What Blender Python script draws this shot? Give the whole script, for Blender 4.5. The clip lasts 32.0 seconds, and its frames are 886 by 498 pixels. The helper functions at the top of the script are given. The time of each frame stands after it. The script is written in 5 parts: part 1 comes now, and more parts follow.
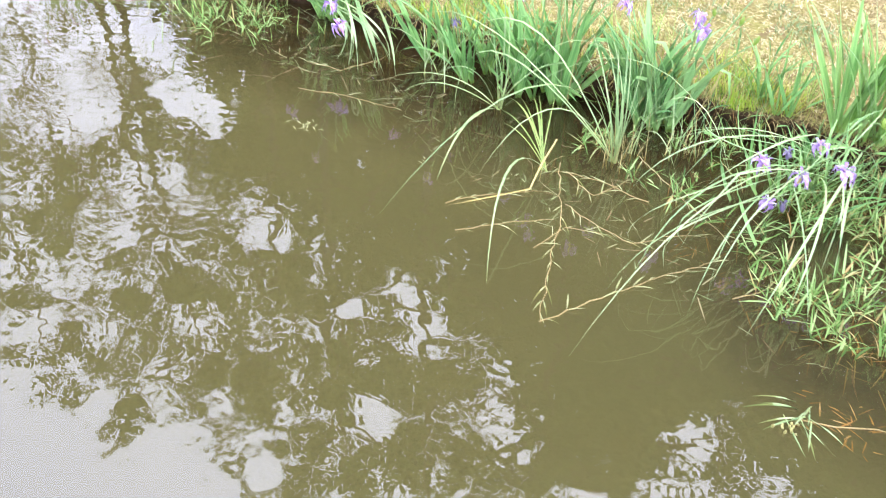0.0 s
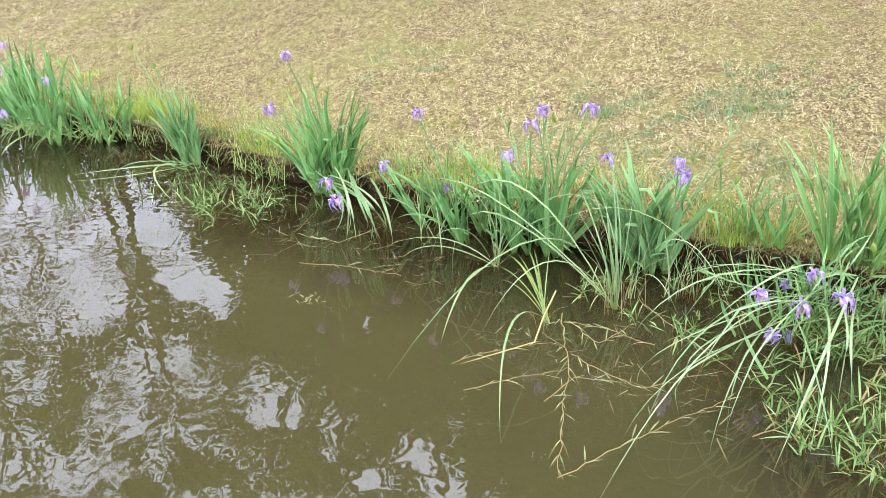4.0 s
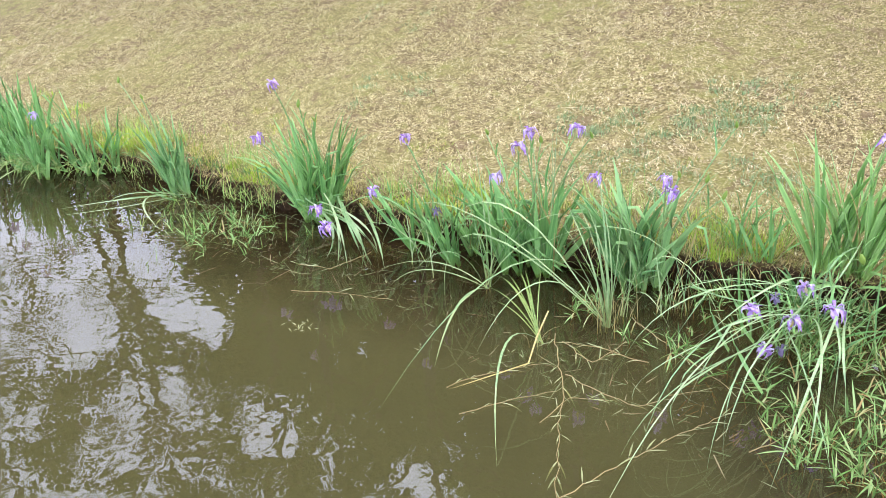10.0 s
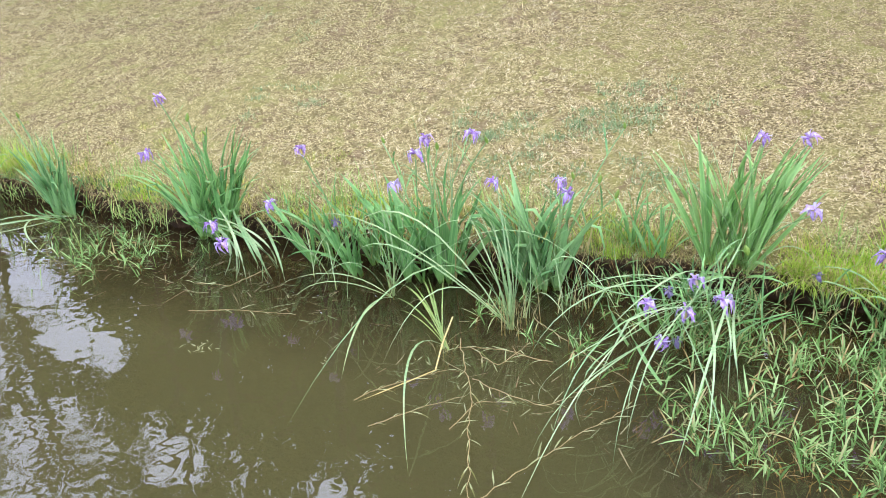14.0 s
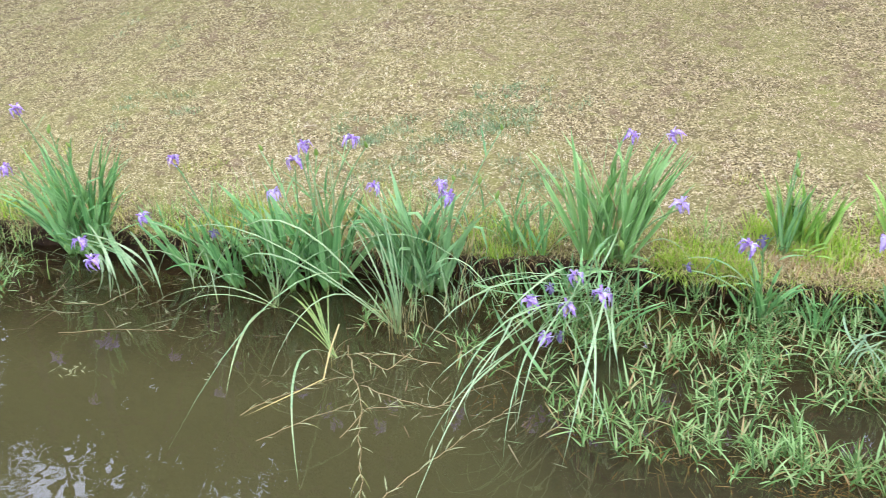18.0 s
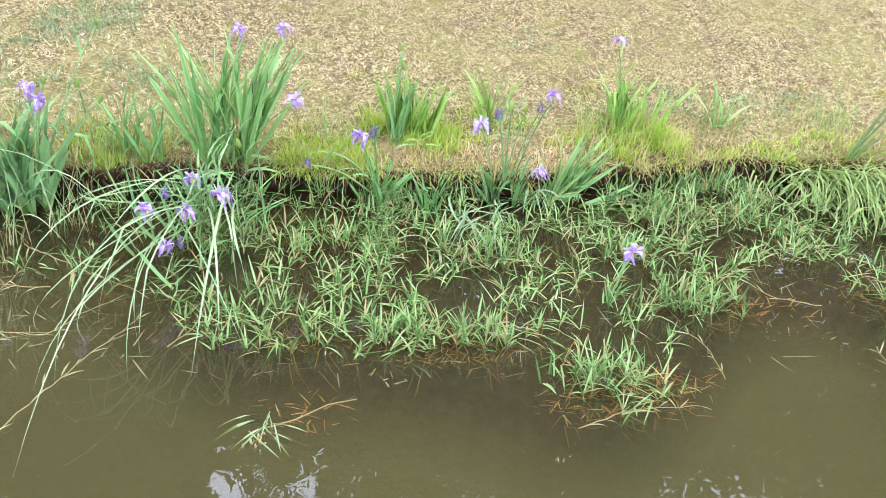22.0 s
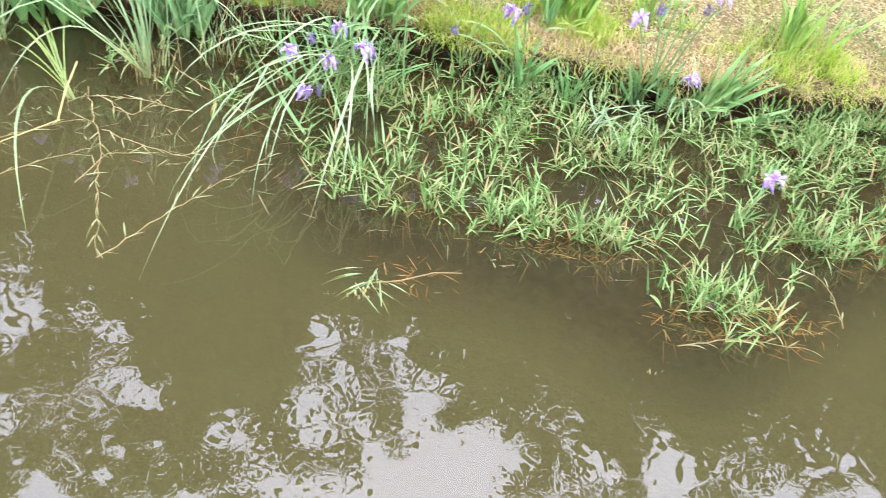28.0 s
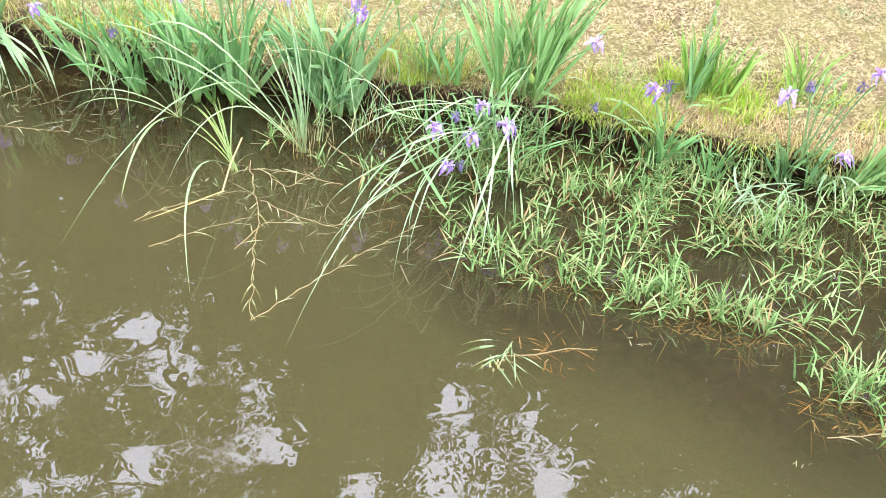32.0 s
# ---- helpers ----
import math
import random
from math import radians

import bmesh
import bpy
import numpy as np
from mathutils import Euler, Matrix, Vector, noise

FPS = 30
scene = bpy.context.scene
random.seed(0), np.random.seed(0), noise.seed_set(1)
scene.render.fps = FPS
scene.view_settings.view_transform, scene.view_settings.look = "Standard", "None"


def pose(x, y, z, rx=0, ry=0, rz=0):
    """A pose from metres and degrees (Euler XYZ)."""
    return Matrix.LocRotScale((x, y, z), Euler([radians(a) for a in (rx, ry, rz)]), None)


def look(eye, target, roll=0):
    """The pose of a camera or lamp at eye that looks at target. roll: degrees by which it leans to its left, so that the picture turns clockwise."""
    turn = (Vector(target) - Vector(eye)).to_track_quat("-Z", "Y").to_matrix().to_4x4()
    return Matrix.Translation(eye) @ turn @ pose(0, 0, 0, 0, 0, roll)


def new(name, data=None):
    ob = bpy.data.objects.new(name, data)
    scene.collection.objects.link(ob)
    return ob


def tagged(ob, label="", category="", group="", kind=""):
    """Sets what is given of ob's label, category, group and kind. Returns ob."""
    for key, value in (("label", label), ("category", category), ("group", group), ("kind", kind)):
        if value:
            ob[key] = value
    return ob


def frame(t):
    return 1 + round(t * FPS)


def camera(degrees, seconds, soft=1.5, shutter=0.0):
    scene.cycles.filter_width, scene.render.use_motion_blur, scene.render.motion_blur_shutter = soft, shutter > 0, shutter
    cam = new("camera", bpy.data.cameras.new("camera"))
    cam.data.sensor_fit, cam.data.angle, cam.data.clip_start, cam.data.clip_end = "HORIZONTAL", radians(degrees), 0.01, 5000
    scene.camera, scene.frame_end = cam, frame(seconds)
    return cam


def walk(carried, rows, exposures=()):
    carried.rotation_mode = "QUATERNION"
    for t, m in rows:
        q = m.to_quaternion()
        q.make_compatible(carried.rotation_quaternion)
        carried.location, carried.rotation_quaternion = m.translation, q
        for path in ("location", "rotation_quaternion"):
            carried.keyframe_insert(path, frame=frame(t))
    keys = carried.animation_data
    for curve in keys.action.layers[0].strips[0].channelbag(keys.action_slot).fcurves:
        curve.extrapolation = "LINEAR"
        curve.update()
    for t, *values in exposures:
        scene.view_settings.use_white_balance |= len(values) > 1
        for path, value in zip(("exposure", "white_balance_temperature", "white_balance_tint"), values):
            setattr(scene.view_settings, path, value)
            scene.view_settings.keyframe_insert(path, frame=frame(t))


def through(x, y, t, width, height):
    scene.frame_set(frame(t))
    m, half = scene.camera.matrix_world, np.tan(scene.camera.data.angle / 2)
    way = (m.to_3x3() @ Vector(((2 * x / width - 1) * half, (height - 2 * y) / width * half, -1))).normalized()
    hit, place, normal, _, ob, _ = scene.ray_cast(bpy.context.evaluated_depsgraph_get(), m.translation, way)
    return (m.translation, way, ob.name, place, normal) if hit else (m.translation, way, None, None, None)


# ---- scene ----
cam = camera(56.6, 32.0, soft=0.85, shutter=0.3)

PATH = [
    (0, (-0.092, -0.018, 2.198), (-0.8828, 1.3631, 0.9863), 2.24),
    (0.5, (-0.088, -0.035, 2.211), (-0.9865, 1.3520, 1.0846), 0.06),
    (1, (-0.083, -0.024, 2.215), (-1.0072, 1.4082, 1.1685), -1.29),
    (1.5, (-0.075, -0.020, 2.221), (-0.9951, 1.4789, 1.2690), -1.88),
    (2, (-0.072, -0.022, 2.227), (-0.9769, 1.5053, 1.3060), -2.31),
    (2.5, (-0.074, -0.031, 2.220), (-0.9758, 1.5106, 1.3211), -2.54),
    (3, (-0.070, -0.024, 2.224), (-0.9785, 1.5193, 1.3341), -2.83),
    (3.5, (-0.071, -0.025, 2.225), (-0.9762, 1.5225, 1.3385), -2.89),
    (5.5, (-0.073, -0.031, 2.223), (-0.9687, 1.5187, 1.3313), -3.39),
    (6, (-0.070, -0.028, 2.230), (-0.9691, 1.5198, 1.3387), -3.61),
    (6.5, (-0.073, -0.029, 2.242), (-0.9724, 1.5199, 1.3526), -3.75),
    (7, (-0.069, -0.026, 2.249), (-0.9705, 1.5262, 1.3671), -3.87),
    (7.5, (-0.070, -0.024, 2.247), (-0.9719, 1.5336, 1.3751), -3.89),
    (8, (-0.069, -0.023, 2.246), (-0.9717, 1.5391, 1.3827), -3.95),
    (8.5, (-0.068, -0.020, 2.247), (-0.9675, 1.5466, 1.3897), -4.09),
    (9, (-0.068, -0.021, 2.246), (-0.9633, 1.5508, 1.3929), -4.25),
    (9.5, (-0.066, -0.024, 2.239), (-0.9630, 1.5514, 1.3946), -4.32),
    (10, (-0.064, -0.021, 2.232), (-0.9587, 1.5585, 1.3926), -4.39),
    (10.5, (-0.065, -0.017, 2.228), (-0.9455, 1.5721, 1.3910), -4.31),
    (11, (-0.062, -0.009, 2.229), (-0.9202, 1.5907, 1.3897), -4.24),
    (11.5, (-0.062, -0.003, 2.224), (-0.8952, 1.6085, 1.3805), -4.24),
    (12, (-0.062, 0.001, 2.223), (-0.8673, 1.6230, 1.3734), -4.32),
    (12.5, (-0.060, 0.005, 2.230), (-0.8381, 1.6389, 1.3784), -4.38),
    (13, (-0.059, 0.002, 2.228), (-0.8115, 1.6508, 1.3828), -4.33),
    (13.5, (-0.061, -0.000, 2.230), (-0.7825, 1.6644, 1.3883), -4.23),
    (14, (-0.059, 0.003, 2.233), (-0.7435, 1.6837, 1.3929), -4.12),
    (14.5, (-0.059, 0.010, 2.231), (-0.6913, 1.7115, 1.3914), -3.94),
    (15, (-0.062, 0.010, 2.226), (-0.6546, 1.7239, 1.3831), -3.72),
    (15.5, (-0.062, 0.006, 2.230), (-0.6253, 1.7286, 1.3846), -3.53),
    (17.5, (-0.052, 0.010, 2.231), (-0.5358, 1.7596, 1.3922), -3.23),
    (18, (-0.040, 0.019, 2.227), (-0.4663, 1.7807, 1.3815), -2.96),
    (18.5, (-0.025, 0.033, 2.219), (-0.2727, 1.8175, 1.3514), -1.65),
    (19, (-0.019, 0.033, 2.219), (-0.1479, 1.8262, 1.3425), -1.12),
    (19.5, (-0.004, 0.029, 2.216), (-0.0334, 1.8269, 1.3407), -0.66),
    (20, (0.019, 0.027, 2.211), (0.1223, 1.8146, 1.3193), 0.39),
    (20.5, (0.042, 0.031, 2.189), (0.2393, 1.7990, 1.2755), 1.47),
    (21, (0.067, 0.037, 2.173), (0.3482, 1.7548, 1.1880), 2.44),
    (21.5, (0.090, 0.028, 2.159), (0.4404, 1.7191, 1.1508), 3.36),
    (22, (0.103, 0.025, 2.152), (0.5036, 1.6963, 1.1280), 4.61),
    (22.5, (0.108, 0.028, 2.147), (0.5439, 1.6751, 1.0997), 5.90),
    (23, (0.110, 0.027, 2.133), (0.5767, 1.6331, 1.0363), 7.85),
    (23.5, (0.115, 0.020, 2.127), (0.5886, 1.6086, 1.0072), 10.50),
    (24, (0.121, 0.018, 2.115), (0.5988, 1.5998, 0.9890), 11.46),
    (24.5, (0.126, 0.023, 2.114), (0.6146, 1.5826, 0.9613), 12.58),
    (26.5, (0.117, 0.035, 2.102), (0.6093, 1.5578, 0.9035), 15.26),
    (27, (0.104, 0.039, 2.096), (0.5523, 1.5590, 0.8754), 14.94),
    (27.5, (0.100, 0.039, 2.104), (0.4173, 1.5605, 0.8449), 12.92),
    (28, (0.094, 0.034, 2.120), (0.2246, 1.5690, 0.8442), 10.20),
    (28.5, (0.091, 0.022, 2.133), (0.0939, 1.5746, 0.8726), 8.80),
    (29, (0.098, 0.009, 2.140), (0.0041, 1.5681, 0.8913), 7.55),
    (29.5, (0.104, -0.011, 2.149), (-0.0611, 1.5627, 0.9253), 6.31),
    (30, (0.106, -0.003, 2.155), (-0.0836, 1.5799, 0.9482), 5.80),
    (30.5, (0.104, -0.002, 2.164), (-0.0989, 1.5865, 0.9649), 5.26),
    (31, (0.094, 0.001, 2.166), (-0.1190, 1.5919, 0.9738), 4.91),
    (31.5, (0.085, 0.006, 2.174), (-0.1274, 1.6009, 0.9864), 4.63),
    (32, (0.082, 0.004, 2.174), (-0.1319, 1.6048, 0.9936), 4.33),
]
walk(cam, [(t, look(eye, target, roll)) for t, eye, target, roll in PATH],
     exposures=[(0, 1.62, 7500, 11), (1, 1.44, 7500, 11), (2, 1.22, 7500, 10), (6, 1.04, 7500, 10), (10, 1.01, 7400, 10), (14, 0.96, 7100, 10),
                (18, 0.93, 6850, 11), (20, 0.98, 6850, 10), (22, 1.18, 7050, 12), (24, 1.34, 7350, 14), (32, 1.52, 7350, 14)])

# ---------------------------------------------------------------- sky and sun
world = bpy.data.worlds.new("overcast_sky")
scene.world = world
world.use_nodes = True
wn, wl = world.node_tree.nodes, world.node_tree.links
wn.clear()
sky = wn.new("ShaderNodeTexSky")
sky.sky_type, sky.sun_disc = "NISHITA", False
sky.sun_elevation, sky.sun_rotation = radians(72), radians(30)
sky.air_density, sky.dust_density, sky.ozone_density = 1.0, 6.0, 1.0
grey = wn.new("ShaderNodeMixRGB")
grey.inputs[0].default_value = 0.88
grey.inputs[2].default_value = (9.6, 11.0, 15.8, 1)
bg = wn.new("ShaderNodeBackground")
bg.inputs["Strength"].default_value = 0.15
wo = wn.new("ShaderNodeOutputWorld")
wl.new(sky.outputs[0], grey.inputs[1])
wl.new(grey.outputs[0], bg.inputs["Color"])
wl.new(bg.outputs[0], wo.inputs["Surface"])

sun = new("sun", bpy.data.lights.new("sun", "SUN"))
sun.data.energy, sun.data.angle, sun.data.color = 0.6, radians(25), (1.0, 0.96, 0.9)
sun.matrix_world = look((4.64, 8.03, 28.53), (0, 0, 0))


# ---------------------------------------------------------------- materials
class Mat:
    """A small builder of node materials."""

    def __init__(self, name):
        self.m = bpy.data.materials.new(name)
        self.m.use_nodes = True
        self.t = self.m.node_tree
        self.t.nodes.clear()
        self.out = self.add("ShaderNodeOutputMaterial")

    def add(self, kind, **settings):
        n = self.t.nodes.new(kind)
        for key, value in settings.items():
            if key in n.inputs:
                n.inputs[key].default_value = value
        return n

    def link(self, a, b):
        self.t.links.new(a, b)

    def noise(self, scale, detail=4.0, rough=0.6, space="Object"):
        co = self.add("ShaderNodeTexCoord")
        n = self.add("ShaderNodeTexNoise", Scale=scale, Detail=detail, Roughness=rough)
        self.link(co.outputs[space], n.inputs["Vector"])
        return n.outputs["Fac"]

    def ramp(self, fac, stops):
        r = self.add("ShaderNodeValToRGB")
        e = r.color_ramp.elements
        while len(e) < len(stops):
            e.new(0.5)
        for item, (pos, col) in zip(e, stops):
            item.position, item.color = pos, (*col, 1)
        self.link(fac, r.inputs["Fac"])
        return r.outputs["Color"]

    def mix(self, fac, a, b, blend="MIX"):
        n = self.t.nodes.new("ShaderNodeMixRGB")
        n.blend_type = blend
        for slot, v in zip(n.inputs, (fac, a, b)):
            if isinstance(v, (int, float)):
                slot.default_value = v
            elif isinstance(v, tuple):
                slot.default_value = (*v, 1)
            else:
                self.link(v, slot)
        return n.outputs[0]

    def math(self, op, a, b=0.0):
        n = self.t.nodes.new("ShaderNodeMath")
        n.operation = op
        for slot, v in zip(n.inputs, (a, b)):
            if isinstance(v, (int, float)):
                slot.default_value = v
            else:
                self.link(v, slot)
        return n.outputs[0]

    def bump(self, height, strength, distance):
        b = self.add("ShaderNodeBump", Strength=strength, Distance=distance)
        self.link(height, b.inputs["Height"])
        return b.outputs[0]

    def surface(self, color, rough=0.6, bump=None, through=0.0, spec=0.3):
        p = self.add("ShaderNodeBsdfPrincipled", Roughness=rough)
        p.inputs["Specular IOR Level"].default_value = spec
        if isinstance(color, tuple):
            p.inputs["Base Color"].default_value = (*color, 1)
        else:
            self.link(color, p.inputs["Base Color"])
        if bump:
            self.link(bump, p.inputs["Normal"])
        last = p.outputs[0]
        if through:
            tr = self.add("ShaderNodeBsdfTranslucent")
            if isinstance(color, tuple):
                tr.inputs["Color"].default_value = (*color, 1)
            else:
                self.link(color, tr.inputs["Color"])
            mx = self.add("ShaderNodeMixShader", Fac=through)
            self.link(last, mx.inputs[1])
            self.link(tr.outputs[0], mx.inputs[2])
            last = mx.outputs[0]
        self.link(last, self.out.inputs["Surface"])
        return self.m


def leaf_material(name, dark, light, through=0.22, rough=0.36, dry=None, pale_foot=0.30):
    """Green blades: each one its own shade, lengthwise veins, a paler foot, and dry tips or spots."""
    k = Mat(name)
    base = k.mix(k.add("ShaderNodeObjectInfo").outputs["Random"], dark, light)
    grain = k.noise(26.0, 5.0)
    col = k.mix(k.math("MULTIPLY", grain, 0.45), base, tuple(0.55 * v for v in dark))
    along = k.add("ShaderNodeVectorMath")
    along.operation = "MULTIPLY"
    along.inputs[1].default_value = (3.0, 150.0, 2.2)
    co = k.add("ShaderNodeTexCoord")
    k.link(co.outputs["Object"], along.inputs[0])
    veins = k.add("ShaderNodeTexNoise", Scale=1.0, Detail=2.0, Roughness=0.6)
    k.link(along.outputs[0], veins.inputs["Vector"])
    stripe = k.ramp(veins.outputs["Fac"], [(0.42, (0, 0, 0)), (0.68, (1, 1, 1))])
    col = k.mix(k.math("MULTIPLY", stripe, 0.40), col, (min(0.8, 1.35 * light[0] + 0.02), min(0.85, 1.3 * light[1]), 1.2 * light[2]))
    sep = k.add("ShaderNodeSeparateXYZ")
    k.link(co.outputs["Object"], sep.inputs[0])
    foot = k.math("SUBTRACT", 1.0, k.math("MULTIPLY", sep.outputs[2], 5.0))
    foot.node.use_clamp = True
    col = k.mix(k.math("MULTIPLY", foot, pale_foot), col, (min(0.6, 1.3 * light[0]), light[1], 0.6 * light[2]))
    if dry:
        spots = k.ramp(k.noise(5.0, 3.0), [(0.60, (0, 0, 0)), (0.72, (1, 1, 1))])
        col = k.mix(k.math("MULTIPLY", spots, 0.55), col, dry)
    return k.surface(col, rough, k.bump(veins.outputs["Fac"], 0.35, 0.002), through, 0.34)


def island_material(name, stops, through=0.15, rough=0.8, patch=None, second=None, worn=()):
    """Loose blades joined in one mesh, each island with its own shade out of stops."""
    k = Mat(name)
    rnd = k.add("ShaderNodeNewGeometry").outputs["Random Per Island"]
    col = k.ramp(rnd, stops)
    if patch:
        scale, tint, low, high = patch
        where = k.ramp(k.noise(scale, 4.0), [(low, (0, 0, 0)), (high, (1, 1, 1))])
        col = k.mix(k.math("MULTIPLY", where, 0.85), col, k.mix(rnd, tint, tuple(0.6 * v for v in tint)))
        if second:
            scale, tint, low, high = second
            where = k.ramp(k.noise(scale, 5.0), [(low, (0, 0, 0)), (high, (1, 1, 1))])
            col = k.mix(k.math("MULTIPLY", where, 0.8), col, k.mix(rnd, tint, tuple(0.55 * v for v in tint)))
    if worn:
        for scale, low, dim in ((19.0, 0.49, 0.60), (7.0, 0.47, 0.26)):
            tuft_ = k.ramp(k.noise(scale, 3.0, 0.65), [(low - 0.10, (1, 1, 1)), (low, (0, 0, 0))])
            col = k.mix(k.math("MULTIPLY", tuft_, dim), col, (0.29, 0.222, 0.118))
        for scale, low, tint in ((6.5, 0.57, (0.54, 0.52, 0.16)), (4.6, 0.56, (0.52, 0.36, 0.23))):
            spot = k.ramp(k.noise(scale, 6.0, 0.7), [(low, (0, 0, 0)), (low + 0.07, (1, 1, 1))])
            col = k.mix(k.math("MULTIPLY", spot, 0.45), col, k.mix(rnd, tint, tuple(0.5 * v for v in tint)))
        pale = k.ramp(k.noise(31.0, 2.0, 0.6), [(0.50, (0, 0, 0)), (0.58, (1, 1, 1))])
        col = k.mix(k.math("MULTIPLY", pale, 0.75), col, (0.95, 0.84, 0.58))
    for cx, cy, radius, tint in worn:
        far = k.add("ShaderNodeVectorMath")
        far.operation = "DISTANCE"
        k.link(k.add("ShaderNodeNewGeometry").outputs["Position"], far.inputs[0])
        far.inputs[1].default_value = (cx, cy, 0.8)
        near = k.math("SUBTRACT", 1.0, k.math("DIVIDE", far.outputs["Value"], radius))
        near.node.use_clamp = True
        near = k.math("MULTIPLY", near, k.math("ADD", k.math("MULTIPLY", k.noise(2.2, 5.0, 0.7), 3.0), -0.4))
        near.node.use_clamp = True
        col = k.mix(k.math("MULTIPLY", near, 0.8), col, k.mix(rnd, tint, tuple(0.40 * v for v in tint)))
    return k.surface(col, rough, None, through, 0.2)


IRIS = leaf_material("iris_leaf", (0.09, 0.28, 0.08), (0.33, 0.61, 0.225), dry=(0.35, 0.32, 0.103))
IRIS_BLUE = leaf_material("iris_leaf_bluish", (0.0772, 0.25, 0.086), (0.319, 0.56, 0.224), dry=(0.206, 0.24, 0.103))
IRIS_LIGHT = leaf_material("iris_leaf_light", (0.19, 0.44, 0.13), (0.47, 0.74, 0.29), dry=(0.412, 0.38, 0.103))
IRIS_PALE = leaf_material("iris_leaf_greyish", (0.14, 0.36, 0.11), (0.41, 0.63, 0.24), dry=(0.37, 0.36, 0.138))
IRIS_LIME = leaf_material("iris_leaf_lime", (0.22, 0.44, 0.075), (0.42, 0.65, 0.165))
SEDGE = leaf_material("sedge_leaf", (0.17, 0.33, 0.135), (0.46, 0.60, 0.31), dry=(0.45, 0.42, 0.20))
HANGING = leaf_material("hanging_grass", (0.13, 0.25, 0.06), (0.36, 0.47, 0.145), dry=(0.44, 0.42, 0.15), pale_foot=0.0)
PALE = leaf_material("wilted_leaf", (0.15, 0.32, 0.13), (0.44, 0.58, 0.31), dry=(0.45, 0.44, 0.241), pale_foot=0.12)
GREYED = leaf_material("greyed_leaf", (0.15, 0.28, 0.13), (0.35, 0.49, 0.27), dry=(0.38, 0.37, 0.28), pale_foot=0.0)
STRAW = leaf_material("dry_leaf", (0.42, 0.36, 0.15), (0.55, 0.46, 0.20), through=0.15)
STALK = leaf_material("flower_stalk", (0.15, 0.29, 0.10), (0.27, 0.43, 0.17), through=0.0)
BUD = leaf_material("green_pod", (0.12, 0.25, 0.05), (0.22, 0.36, 0.08), through=0.1)
RUNNER_STEM = leaf_material("runner_stem", (0.20, 0.165, 0.075), (0.36, 0.30, 0.15), through=0.0)
RUNNER_LEAF = leaf_material("runner_leaf", (0.22, 0.27, 0.11), (0.47, 0.49, 0.26), dry=(0.46, 0.33, 0.14))
REED = leaf_material("reed_stem", (0.11, 0.17, 0.05), (0.19, 0.26, 0.08), through=0.0)


def petal_material(name, dark, light, pale=None):
    k = Mat(name)
    rnd = k.add("ShaderNodeObjectInfo").outputs["Random"]
    base = k.mix(rnd, dark, light)
    vein = k.noise(70.0, 3.0)
    col = k.mix(k.math("MULTIPLY", vein, 0.5), base, tuple(0.6 * v for v in dark))
    if pale:
        streak = k.ramp(k.noise(38.0, 3.0, 0.6), [(0.50, (0, 0, 0)), (0.62, (1, 1, 1))])
        col = k.mix(k.math("MULTIPLY", streak, 0.6), col, pale)
    return k.surface(col, 0.6, k.bump(vein, 0.4, 0.002), 0.35, 0.2)


PETAL = petal_material("purple_petal", (0.31, 0.14, 0.53), (0.54, 0.32, 0.76), (0.74, 0.63, 0.85))
PETAL_PALE = petal_material("pale_petal", (0.46, 0.30, 0.68), (0.62, 0.46, 0.82), (0.70, 0.60, 0.86))
PETAL_WHITE = petal_material("white_petal", (0.66, 0.60, 0.80), (0.82, 0.78, 0.88))
PETAL_FADED = petal_material("faded_petal", (0.16, 0.13, 0.24), (0.30, 0.26, 0.40))
SIGNAL = petal_material("flower_heart", (0.70, 0.55, 0.16), (0.78, 0.70, 0.50))

# soil, lawn base and pond bed share one sheet
k = Mat("soil_and_thatch")
pos = k.add("ShaderNodeNewGeometry").outputs["Position"]
sep = k.add("ShaderNodeSeparateXYZ")
k.link(pos, sep.inputs[0])
fine, broad = k.noise(38.0, 6.0, 0.75), k.noise(1.3, 4.0)
felt, mid = k.noise(58.0, 6.0, 0.78), k.noise(17.0, 4.0, 0.65)
thatch = k.ramp(felt, [(0.36, (0.03, 0.023, 0.010)), (0.45, (0.175, 0.132, 0.055)), (0.54, (0.43, 0.345, 0.165)), (0.66, (0.80, 0.67, 0.37))])
thatch = k.mix(k.math("MULTIPLY", k.ramp(mid, [(0.42, (1, 1, 1)), (0.50, (0, 0, 0))]), 0.64), thatch, (0.14, 0.104, 0.05))
thatch = k.mix(k.math("MULTIPLY", k.ramp(broad, [(0.44, (0, 0, 0)), (0.62, (1, 1, 1))]), 0.5), thatch, (0.29, 0.27, 0.09))
thatch = k.mix(k.math("MULTIPLY", k.ramp(k.noise(6.5, 6.0, 0.7), [(0.55, (0, 0, 0)), (0.62, (1, 1, 1))]), 0.55), thatch, (0.28, 0.275, 0.08))
thatch = k.mix(k.math("MULTIPLY", k.ramp(k.noise(4.6, 6.0, 0.7), [(0.56, (0, 0, 0)), (0.63, (1, 1, 1))]), 0.55), thatch, (0.20, 0.13, 0.08))
soil = k.ramp(k.noise(16.0, 6.0, 0.7), [(0.3, (0.022, 0.013, 0.008)), (0.7, (0.085, 0.050, 0.026))])
edge = k.math("MULTIPLY", k.math("ADD", sep.outputs[2], k.math("MULTIPLY", fine, 0.07)), 18.0)
edge = k.math("SUBTRACT", edge, 3.1)
edge.node.use_clamp = True
wet = k.math("MULTIPLY", sep.outputs[2], -30.0)
wet.node.use_clamp = True
